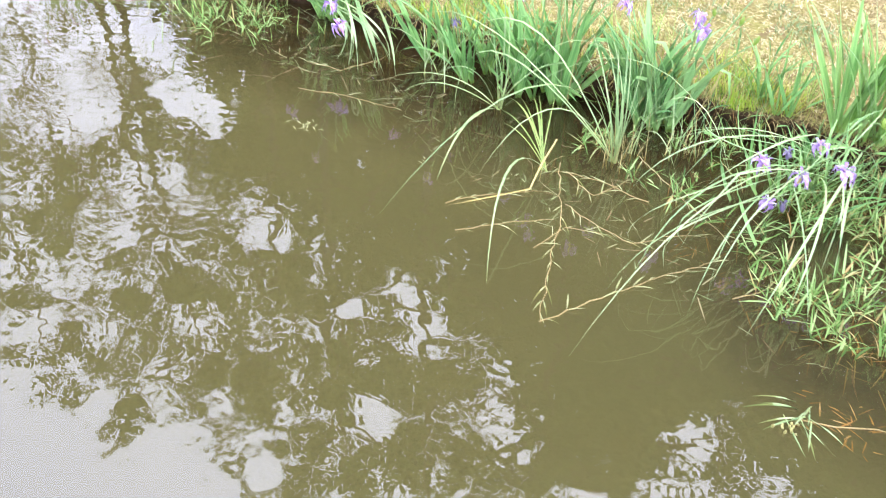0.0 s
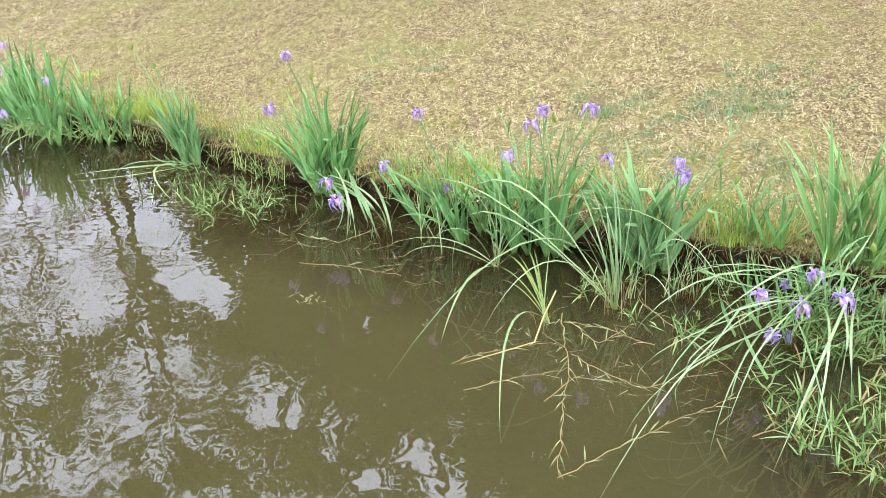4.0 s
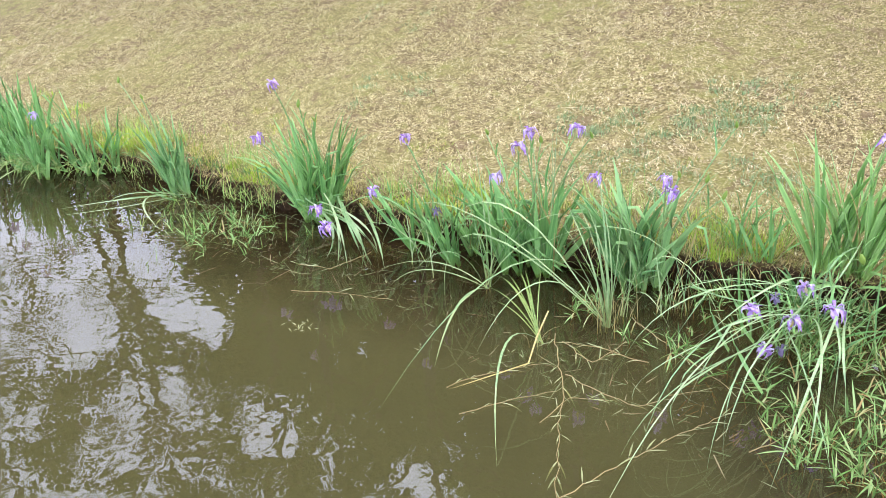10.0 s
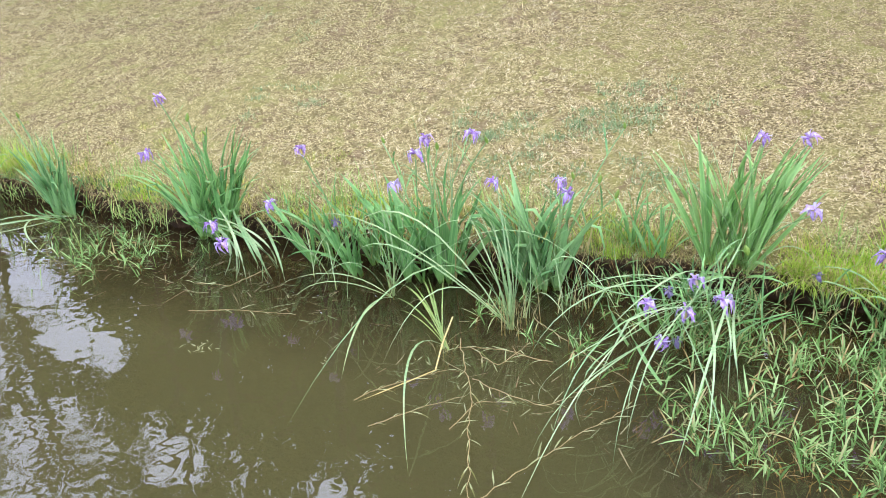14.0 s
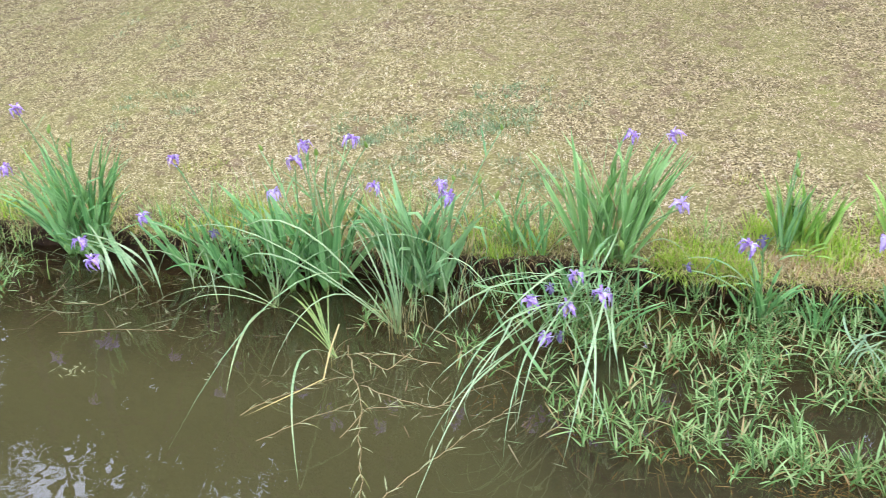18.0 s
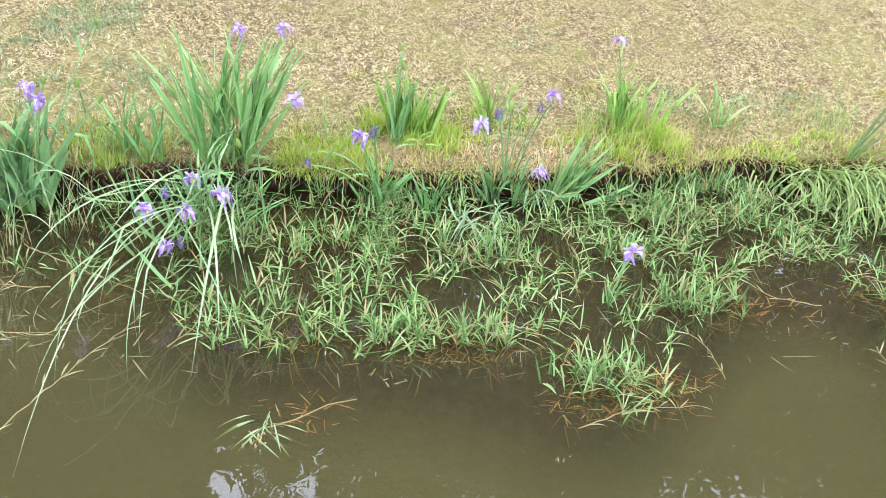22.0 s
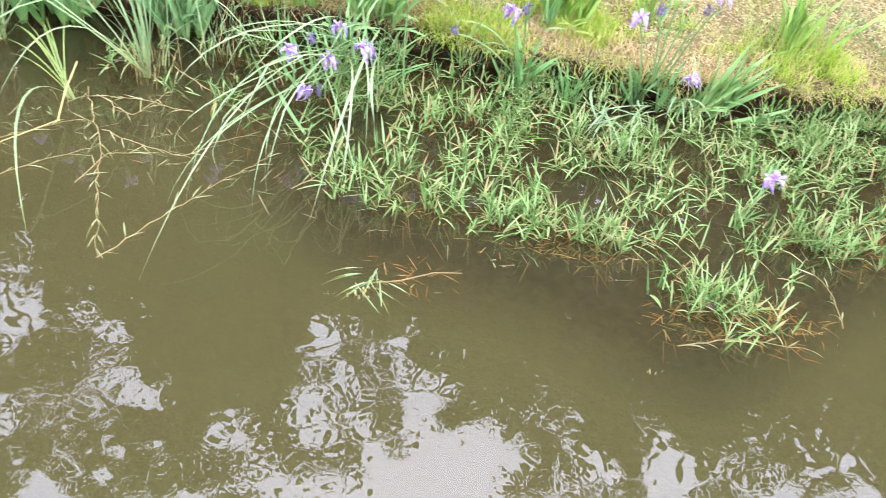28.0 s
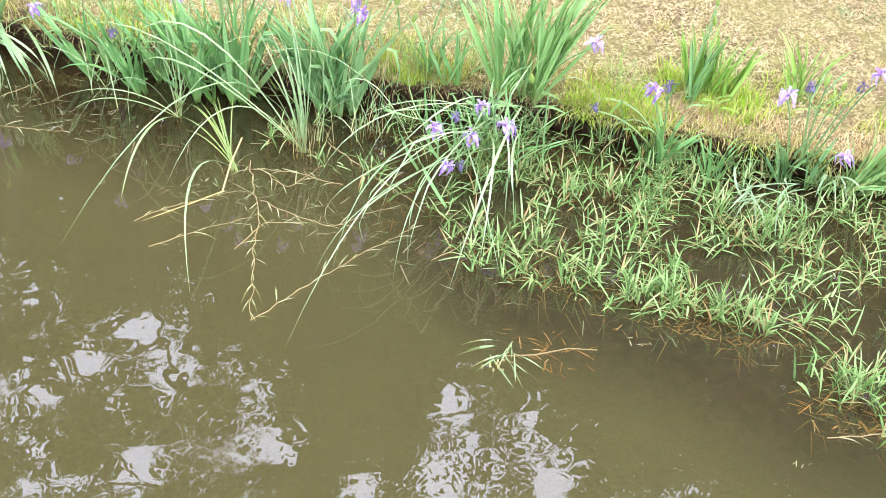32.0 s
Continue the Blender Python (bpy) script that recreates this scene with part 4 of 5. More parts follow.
iris((1.38, 4.02, 0.10), 20, 0.38, 0.09, IRIS_BLUE, "thin iris with branched stalks and violet flowers",
     [(1.14, 3.75, 0.59, "pale"), (1.24, 3.8, 0.63, "faded"), (1.52, 3.8, 0.72, "purple"), (1.46, 3.8, 0.66, "faded")], 13, (0, 4), wide=1.3, pods=[(1.32, 3.85, 0.66), (1.40, 3.85, 0.64)])
iris((1.70, 4.02, 0.10), 26, 0.52, 0.06, IRIS_PALE, "bluish green iris fan leaning over with a violet and white flower",
     [(1.43, 3.6, 0.39, "mixed")], 14, (20, 6), fan=17, wide=1.1, stiff=True)
iris((1.86, 3.96, 0.10), 6, 0.44, 0.04, IRIS, "broad iris leaves lying towards the water", (), 15, (66, 8), fan=14, wide=1.05, dry=0)
iris((1.45, 4.52, 0.22), 20, 0.46, 0.08, IRIS_LIME, "small lime green iris in the grass", (), 18, (3, 0), fan=14, wide=1.1, dry=0, stiff=True)
iris((2.28, 4.5, 0.24), 34, 0.46, 0.15, IRIS_LIME, "lime green iris with a violet flower at the lawn's edge", [(2.05, 4.3, 0.85, "pale")], 16, (6, 0), fan=16, wide=1.1)
iris((2.95, 4.5, 0.24), 13, 0.40, 0.10, IRIS_LIGHT, "light green iris leaves at the lawn's edge", (), 17, (4, 0), wide=0.9)
iris((1.63, 2.98, 0.0), 9, 0.22, 0.06, IRIS, "single violet iris flower standing in the water grass", [(1.63, 2.85, 0.36, "mixed")], 19, (0, 6), wide=0.7, dry=0)


# ---------------------------------------------------------------- sedges, fallen irises and wilted leaves
def arching(name, at, label, category, arcs, mat, width=0.016, group="", twice=1, share=1.0):
    """A tuft of long leaves, each a bow from the base over a crest to its tip."""
    root = thing(name, at, label, category, group)
    jig = random.Random(round(1000 * at[0]))
    for crest, tip, w in [a for a in arcs for _ in range(twice)]:
        if jig.random() > max(share, 0.0) and share < 1:
            continue
        w = w * (jig.uniform(0.7, 1.25) if twice < 3 else jig.uniform(0.4, 1.35))
        crest = Vector(crest) + Vector((jig.gauss(0, 0.03), jig.gauss(0, 0.03), jig.gauss(0, 0.03))) * (twice - 1)
        tip = Vector(tip) + Vector((jig.gauss(0, 0.05), jig.gauss(0, 0.06), 0)) * (twice - 1)
        start = Vector((jig.gauss(0, 0.10), jig.uniform(-0.02, 0.16), jig.uniform(0.02, 0.16))) if twice > 1 else Vector((0.02 * math.sin(9 * tip[0]), 0, 0))
        if twice > 2:
            start += Vector((jig.gauss(0, 0.10), jig.uniform(-0.1, 0.1), jig.uniform(0, 0.14)))
        pts = bezier(start, Vector(crest) - Vector(at), Vector(tip) - Vector(at), 12)
        if twice > 2 and jig.random() < 0.3:
            turn = jig.randint(5, 8)
            for j in range(turn + 1, 12):
                d = pts[j] - pts[turn]
                pts[j] = pts[turn] + Vector((0.4 * d.x + 0.1 * d.y, 0.35 * d.y, -0.75 * d.length))
                pts[j].z = max(pts[j].z, -at[2] - 0.02)
        put("leaf", ribbon("leaf", pts, width * w, mat, 0.3, base=0.7), root)
    return root


def tuft(name, at, n, length, mat, label, category, seed, bends=(0, 1, 2, 3, 4), lean=18, spread=0.05, dry=2, group="sedge tufts in the shallows"):
    rng = random.Random(seed)
    root = thing(name, at, label, category, group)
    for i in range(n):
        m = pose(rng.gauss(0, spread), rng.gauss(0, spread * 0.7), -0.04, 0, 0, rng.uniform(0, 360)) @ pose(0, 0, 0, 0, rng.uniform(-2, lean), 0)
        m = m @ Matrix.Scale(length * rng.uniform(0.6, 1.1), 4)
        put("leaf", GRASSY[mat.name][rng.choice(bends)], root, m @ Matrix.Diagonal((1, rng.uniform(0.6, 1.0), 1, 1)))
    for i in range(dry):
        m = pose(rng.gauss(0, spread), 0, 0, 0, 0, rng.uniform(0, 360)) @ pose(0, 0, 0, 0, rng.uniform(5, 40), 0) @ Matrix.Scale(length * rng.uniform(0.3, 0.6), 4)
        put("dry_leaf", GRASSY[STRAW.name][rng.randint(0, 3)], root, m, "orange brown dead leaf")
    return root


arching("fallen_leaves", (-0.05, 4.12, 0.12), "long pale blade bowed over beside the large iris", "leaves", [((-0.165, 4.10, 0.80), (-0.61, 4.10, 0.74), 1), ((0.02, 4.08, 0.75), (0.30, 4.04, 0.42), 0.8), ((0.14, 4.10, 0.62), (0.36, 4.08, 0.20), 0.7)], SEDGE, 0.015)
arching("fallen_leaves", (0.64, 4.02, 0.10), "pale wilted iris leaf lying along the lawn's edge", "leaves", [((0.50, 4.02, 0.40), (0.25, 4.05, 0.30), 1), ((0.56, 4.0, 0.34), (0.36, 3.95, 0.20), 0.7)], PALE, 0.022)
arching("fallen_leaves", (1.52, 3.98, 0.06), "grey wilted leaves hanging below an iris flower", "leaves", [((1.48, 3.90, 0.20), (1.44, 3.80, 0.04), 1), ((1.56, 3.90, 0.20), (1.60, 3.80, 0.04), 1),
        ((1.52, 3.86, 0.18), (1.53, 3.74, 0.03), 0.8), ((1.62, 3.92, 0.18), (1.70, 3.84, 0.05), 1)], GREYED, 0.018)
SEDGES = "sedge tufts in the shallows"
arching("sedge", (-1.95, 3.80, 0.0), "tall sedge with leaves arching over the shallow water", "sedge", [((-1.90, 3.83, 0.34), (-1.98, 3.85, 0.72), 0.9),
        ((-1.84, 3.83, 0.37), (-1.82, 3.85, 0.78), 1), ((-1.81, 3.83, 0.35), (-1.67, 3.85, 0.69), 1), ((-1.90, 3.83, 0.33), (-2.18, 3.85, 0.46), 0.9),
        ((-1.85, 3.83, 0.31), (-1.56, 3.85, 0.66), 1), ((-1.89, 3.83, 0.31), (-1.75, 3.85, 0.50), 0.8), ((-1.96, 3.86, 0.45), (-2.04, 3.9, 0.85), 0.9),
        ((-1.99, 3.84, 0.30), (-2.12, 3.88, 0.60), 0.8), ((-1.97, 3.80, 0.18), (-2.02, 3.78, 0.34), 0.7), ((-1.93, 3.80, 0.16), (-1.84, 3.74, 0.30), 0.7)], SEDGE, 0.013, SEDGES)
arching("sedge", (-1.95, 3.78, 0.0), "long sedge leaves bowed down to the water", "sedge", [((-1.88, 3.28, 0.30), (-1.84, 2.94, 0.0), 1), ((-2.25, 3.78, 0.24), (-2.69, 3.75, 0.0), 1.1),
        ((-2.32, 3.67, 0.23), (-2.50, 3.60, 0.0), 1), ((-1.11, 3.77, 1.0), (-0.60, 3.76, 0.0), 1), ((-1.76, 3.96, 0.47), (-1.42, 4.25, 0.1), 0.9),
        ((-2.10, 3.70, 0.50), (-2.42, 3.55, 0.0), 0.9), ((-1.62, 3.92, 0.86), (-1.12, 4.05, 0.12), 0.9)], SEDGE, 0.013, SEDGES)
arching("sedge", (-1.18, 3.60, 0.0), "dense upright sedge with orange leaf bases in the water", "sedge", [((-1.14, 3.62, 0.28), (-1.39, 3.65, 0.76), 1), ((-1.12, 3.62, 0.31), (-1.33, 3.65, 0.71), 1),
        ((-1.13, 3.62, 0.33), (-1.23, 3.65, 0.77), 1), ((-1.13, 3.62, 0.33), (-1.11, 3.65, 0.78), 0.8), ((-1.14, 3.62, 0.21), (-1.50, 3.65, 0.62), 1), ((-1.14, 3.62, 0.26), (-1.05, 3.65, 0.57), 0.9),
        ((-1.20, 3.60, 0.30), (-1.44, 3.70, 0.66), 0.9), ((-1.20, 3.62, 0.25), (-1.28, 3.7, 0.60), 1), ((-1.16, 3.58, 0.22), (-1.20, 3.6, 0.52), 0.9), ((-1.22, 3.6, 0.20), (-1.36, 3.55, 0.46), 0.9),
        ((-1.17, 3.64, 0.36), (-1.30, 3.8, 0.86), 0.9), ((-1.19, 3.6, 0.18), (-1.12, 3.5, 0.36), 0.8)], SEDGE, 0.013, SEDGES)
arching("sedge", (-1.17, 3.62, 0.0), "very long sedge leaves arching far over the water", "sedge", [((-1.39, 3.30, 1.05), (-1.91, 2.53, 0.0), 1.15), ((-1.44, 3.36, 0.67), (-1.70, 3.12, 0.0), 1),
        ((-1.88, 3.62, 1.23), (-2.32, 3.64, 0.0), 1.1), ((-2.12, 3.62, 0.84), (-2.14, 3.62, 0.0), 1), ((-2.45, 3.84, 0.98), (-2.76, 3.90, 0.0), 1.1), ((-0.90, 3.66, 0.9), (-0.52, 3.55, 0.0), 0.9)], SEDGE, 0.014, SEDGES)
arching("sedge", (-1.12, 3.74, 0.0), "small sedge with rusty leaf bases", "sedge", [((-1.15, 3.77, 0.24), (-0.99, 3.79, 0.28), 0.9), ((-1.10, 3.77, 0.27), (-1.11, 3.79, 0.50), 0.9),
        ((-1.11, 3.77, 0.16), (-1.02, 3.79, 0.44), 0.9), ((-1.15, 3.77, 0.18), (-0.91, 3.79, 0.28), 0.8), ((-1.05, 3.74, 0.35), (-0.84, 3.62, 0.02), 0.8)], SEDGE, 0.011, SEDGES)
arching("sedge", (-1.44, 3.33, 0.0), "low bluish sedge leaning towards the bank", "sedge", [((-1.64, 3.56, 0.22), (-1.92, 3.86, 0.05), 1), ((-1.64, 3.60, 0.14), (-1.86, 3.90, 0.05), 1),
        ((-1.60, 3.58, 0.20), (-1.80, 3.92, 0.08), 1), ((-1.66, 3.52, 0.16), (-1.92, 3.74, 0.03), 1), ((-1.58, 3.55, 0.24), (-1.72, 3.82, 0.14), 1.1), ((-1.53, 3.56, 0.24), (-1.62, 3.82, 0.16), 1),
        ((-1.64, 3.48, 0.12), (-1.84, 3.62, 0.02), 1), ((-1.62, 3.50, 0.22), (-1.80, 3.70, 0.12), 0.9), ((-1.56, 3.48, 0.26), (-1.68, 3.66, 0.20), 0.9)], HANGING, 0.0075, SEDGES)
arching("sedge", (-1.45, 3.34, 0.0), "long sedge leaf hanging down onto the water", "sedge", [((-1.50, 2.86, 0.50), (-1.25, 2.38, 0.0), 1.1)], SEDGE, 0.014, SEDGES)
for x, y, n, seed in [(-1.18, 3.60, 9, 33), (-1.12, 3.74, 7, 34), (-1.95, 3.80, 4, 31), (-1.44, 3.33, 4, 35), (-0.86, 3.92, 6, 37)]:
    tuft("sedge", (x, y, 0), n, 0.30, STRAW, "rusty old leaf bases of a sedge in the shallows", "sedge", seed, (0, 1, 1, 2), 20, 0.03, n)
tuft("sedge", (-1.66, 4.08, 0), 5, 1.05, SEDGE, "tall thin bare sedge stalks beside the irises", "sedge", 32, (0, 0), 4, 0.02, 1)
tuft("sedge", (-2.45, 4.0, 0), 9, 0.62, SEDGE, "thin sedge leaves bowing to the water", "sedge", 36, (2, 3, 4, 5), 22, 0.08, 1)
tuft("sedge", (-0.92, 3.90, 0), 9, 0.48, SEDGE, "slim sedge with reddish bases in the shallows", "sedge", 38, (0, 1, 2, 3), 16, 0.05, 4)
straw = thing("bent_straw", (-1.44, 3.46, 0.02), "long pale straw bent over and lying on the water", "straw")
put("blade", ribbon("blade", [(0, 0, 0.10), (0.015, -0.20, 0.06), (0.03, -0.35, 0.0)], 0.009, STRAW, 0.2, base=0.9, tip=0.8), straw)
put("blade", ribbon("blade", [(0.03, -0.35, 0.0), (-0.07, -0.46, -0.012), (-0.16, -0.57, -0.015), (-0.24, -0.67, -0.016)], 0.009, STRAW, 0.2, base=0.9), straw)

# fallen irises drooping into the pond
rng = random.Random(77)
fallen = arching("fallen_iris", (-0.22, 3.72, 0.05), "fallen iris clump drooping into the pond with violet flowers", "iris", [((-0.66, 2.78, 0.575), (-0.82, 2.6, 0.0), 1),
        ((-0.8, 2.37, 0.535), (-0.74, 3.1, 0.0), 1),
        ((-0.46, 2.61, 0.575), (-0.5, 2.5, 0.0), 1),
        ((-0.4, 2.575, 0.535), (-0.46, 2.61, 0.0), 1),
        ((-0.16, 2.735, 0.655), (-0.22, 2.73, 0.0), 1),
        ((-0.015, 2.725, 0.695), (-0.03, 3.15, 0.0), 1),
        ((-0.69, 2.8, 0.655), (-0.64, 2.88, 0.0), 1),
        ((-0.505, 2.865, 0.695), (-0.77, 2.91, 0.0), 1),
        ((-0.26, 2.695, 0.935), (-0.78, 3.33, 0.0), 1),
        ((-0.17, 2.795, 0.975), (-0.56, 3.17, 0.0), 1),
        ((-0.78, 2.95, 0.79), (-1.02, 3.42, 0.05), 1),
        ((-0.075, 2.795, 0.925), (0.05, 3.45, 0.1), 1),
        ((-0.555, 2.89, 0.69), (-0.87, 3.78, 0.25), 1),
        ((-0.195, 2.95, 0.95), (0.01, 4.14, 0.45), 1),
        ((-0.62, 3.75, 0.42), (-1.0, 3.85, 0.06), 0.8)], PALE, 0.0105, "irises along the bank", 3, 0.55)
for x, y, z, kind in [(-0.25, 3.5, 0.45, "mixed"), (-0.45, 3.4, 0.35, "purple"), (-0.12, 3.4, 0.41, "purple"), (-0.28, 3.4, 0.33, "purple"), (-0.37, 3.3, 0.22, "purple"),
                      (-0.30, 3.28, 0.25, "faded"), (-0.36, 3.42, 0.42, "faded")]:
    p = Vector((x, y, z)) - fallen.location
    stalk(fallen, (0.3 * p.x, 0.1, 0), p, rng, 0.6)
    flower(fallen, p, kind, rng, 1.05)
for i in range(34):
    m = pose(rng.gauss(0.0, 0.20), rng.gauss(0.0, 0.16), -0.05, rng.uniform(-10, 30), rng.uniform(-40, 40), 0)
    put("leaf", SWORD[(IRIS_BLUE if i % 2 else IRIS).name][rng.choice([1, 2, 3, 4])], fallen, m @ Matrix.Diagonal((0.45, 0.38, 0.45 * rng.uniform(0.6, 1.2), 1)))
droop = arching("fallen_iris", (-3.38, 4.14, 0.10), "fallen iris stalk drooping into the pond with two violet flowers", "iris", [((-2.705, 3.48, 0.47), (-2.89, 3.74, 0.0), 1),
        ((-2.635, 3.515, 0.51), (-2.79, 3.75, 0.0), 1),
        ((-2.585, 3.495, 0.47), (-2.77, 3.83, 0.0), 1),
        ((-2.67, 3.56, 0.35), (-3.0, 3.78, 0.0), 1),
        ((-2.58, 3.52, 0.47), (-2.82, 3.98, 0.0), 1),
        ((-2.555, 3.655, 0.39), (-2.75, 3.75, 0.0), 1)], PALE, 0.017, "irises along the bank", 2)
for x, y, z in [(-3.12, 3.8, 0.34), (-2.99, 3.7, 0.27)]:
    p = Vector((x, y, z)) - droop.location
    stalk(droop, (0, 0, 0), p, rng, 0.5, leafy=False)
    flower(droop, p, "purple", rng, 1.1)
arching("fallen_leaves", (-4.85, 4.35, 0.03), "long pale iris leaves lying out over the water", "leaves", [((-4.87, 3.73, 0.225), (-5.69, 3.83, 0.0), 1),
        ((-5.04, 3.79, 0.285), (-5.27, 3.91, 0.0), 1),
        ((-4.845, 3.79, 0.225), (-5.46, 4.03, 0.0), 1),
        ((-4.85, 3.87, 0.105), (-5.61, 3.71, 0.0), 1),
        ((-5.135, 3.96, 0.185), (-4.52, 3.77, 0.0), 1)], PALE, 0.017)
arching("fallen_leaves", (1.10, 3.60, 0.04), "whitish wilted iris leaves lying on the water grass", "leaves", [((1.04, 3.56, 0.14), (0.99, 3.47, 0.06), 1), ((1.16, 3.60, 0.15), (1.27, 3.52, 0.06), 1),
        ((1.05, 3.60, 0.17), (1.02, 3.42, 0.05), 0.9), ((1.18, 3.54, 0.14), (1.29, 3.43, 0.05), 1.1), ((1.10, 3.53, 0.14), (1.14, 3.38, 0.05), 1), ((1.20, 3.64, 0.18), (1.32, 3.60, 0.09), 0.9),
        ((1.06, 3.66, 0.16), (1.0, 3.62, 0.08), 1)], GREYED, 0.012, "", 2)

# the tall grass hanging over the bank at the end of the lawn
def hanging_tuft(at, n, reach, seed):
    """Grass rooted on the bank whose leaves bow out and hang down to the water."""
    rng = random.Random(seed)
    root = thing("grass_tuft", at, "long soft green grass hanging over the bank", "grass", "grass tufts over the bank")
    for i in range(n):
        a = rng.gauss(-1.6, 0.85 if i % 3 == 0 else 0.45)
        far = reach * rng.uniform(0.35, 1.0)
        start = Vector((rng.gauss(0, 0.17), rng.gauss(0.02, 0.07), -0.03))
        tip = start + Vector((math.cos(a) * far, math.sin(a) * far, rng.uniform(-0.10, 0.02) - 0.02))
        crest = start.lerp(tip, rng.uniform(0.45, 0.85)) + Vector((0, 0, rng.uniform(0.0, 0.75) * far + 0.03))
        put("leaf", ribbon("leaf", bezier(start, crest, tip, 9), rng.uniform(0.007, 0.013), HANGING if i % 9 else SEDGE, 0.3, base=0.7), root)


for x, y, n, reach, seed in [(-7.3, 4.42, 40, 0.5, 51), (-6.7, 4.42, 46, 0.5, 52), (-6.1, 4.58, 26, 0.42, 53), (3.34, 4.04, 70, 0.42, 42), (3.60, 4.02, 150, 0.62, 43), (3.95, 3.98, 150, 0.66, 46), (3.75, 3.62, 80, 0.42, 44), (4.35, 3.98, 110, 0.6, 45)]:
    hanging_tuft((x, y, 0.12), n, reach, seed)
reeds = thing("reed_stalks", (3.62, 4.15, 0.16), "thin bare reed stalks rising from the grass", "reed")
for dx, dz, s in ((0.33, 0.52, 0), (0.42, 0.48, 1), (0.30, 0.16, 2), (0.22, 0.30, 3)):
    put("stem", tube("stem", bezier((0.012 * s, 0, -0.08), (0.35 * dx, 0.02, 0.40 * dz), (dx, 0.04, dz), 7), 0.011, 0.006, REED), reeds)
for a, size in ((20, 0.34), (32, 0.42), (44, 0.30), (8, 0.26)):
    put("leaf", SWORD[IRIS.name][1], reeds, pose(0.01, 0, -0.08, 0, a, 0) @ Matrix.Diagonal((size, 0.30, size, 1)))

# ---------------------------------------------------------------- the water grass


def water_shoots(name, xs_, ys_, label, length, leaves, upright, material=MAT_GRASS, seed=3):
    """Shoots of leafy grass standing in the water, each with some narrow leaves up its stem."""
    g = np.random.RandomState(seed)
    n = len(xs_)
    rep = np.repeat(np.arange(n), leaves)
    m = len(rep)
    tilt = g.uniform(0, 0.9 if upright < 1 else 0.45, n)
    az = g.rand(n) * 6.28
    tall = g.uniform(0.3, 1.0, n) * length
    level = g.uniform(0.1, 1.0, m)
    h = level * tall[rep]
    at = np.stack([xs_[rep] + h * np.sin(tilt[rep]) * np.cos(az[rep]), ys_[rep] + h * np.sin(tilt[rep]) * np.sin(az[rep]), 0.002 + h * np.cos(tilt[rep]) * 0.8], 1)
    spin = az[rep] + g.uniform(-3.14, 3.14, m)
    loose(name, at, spin, g.uniform(0.1, 1.5 / upright, m), g.uniform(0.05, 0.15, m), g.uniform(0.006, 0.0125, m), g.uniform(0.0, 0.9, m), material, label, "grass")
    loose(name + "_stems", np.stack([xs_, ys_, np.full(n, -0.03)], 1), az, tilt, tall * 0.9 + 0.05, np.full(n, 0.005), np.zeros(n), SUNK, "brown stems of the water grass", "grass", 2)


g = np.random.RandomState(21)
px = g.uniform(-1.4, 4.4, 5200)
low = np.interp(px, MAT_X, MAT_Y)
high = np.array([bank(v) for v in px]) - 0.02
f = g.rand(len(px))
py = low + (high - low) * f
gap = np.array([noise.noise(Vector((a * 5.2, b * 5.8, 0.7))) for a, b in zip(px, py)])
keep = (gap > np.where(px < -0.3, -0.02, -0.15)) & (g.rand(len(px)) < np.where(px < -0.3, 0.12, np.where(py > 3.25, np.where(px < 0.45, 0.34, 0.60), 0.38)))
keep &= ((px - 2.62) / 0.26) ** 2 + ((py - 3.45) / 0.26) ** 2 > 1.3 * g.rand(len(px))
px, py = px[keep], py[keep]
water_shoots("water_grass", px, py, "mat of light green leafy grass growing in shallow water", 0.12, 5, 0.85, seed=4)
tx, ty = [], []
for cx, cy, rx, ry, n in [(0.12, 2.86, 0.30, 0.10, 46), (0.62, 2.80, 0.30, 0.09, 60), (0.98, 2.76, 0.16, 0.08, 44), (1.40, 2.42, 0.20, 0.13, 70), (1.95, 2.92, 0.16, 0.10, 52), (1.15, 3.45, 0.2, 0.14, 60),
                          (0.45, 3.55, 0.24, 0.12, 50), (2.25, 3.75, 0.2, 0.14, 80), (-0.1, 3.1, 0.2, 0.12, 36), (-0.1, 3.62, 0.30, 0.20, 80), (-0.75, 3.85, 0.3, 0.15, 16), (3.25, 2.75, 0.3, 0.2, 60), (3.12, 2.4, 0.16, 0.3, 80), (2.15, 2.85, 0.15, 0.08, 20)]:
    n = int(n * 0.5)
    tx += list(g.normal(cx, rx * 0.55, n))
    ty += list(g.normal(cy, ry * 0.55, n))
water_shoots("water_grass_tufts", np.array(tx), np.array(ty), "upright bluish green grass tufts rising from the water", 0.14, 6, 1.5, seed=5)
lx, ly = g.normal(-4.0, 0.28, 60), g.normal(3.93, 0.17, 60)
water_shoots("water_grass_patch", lx, ly, "pale green grass growing in the shallows", 0.13, 5, 0.9, seed=6)

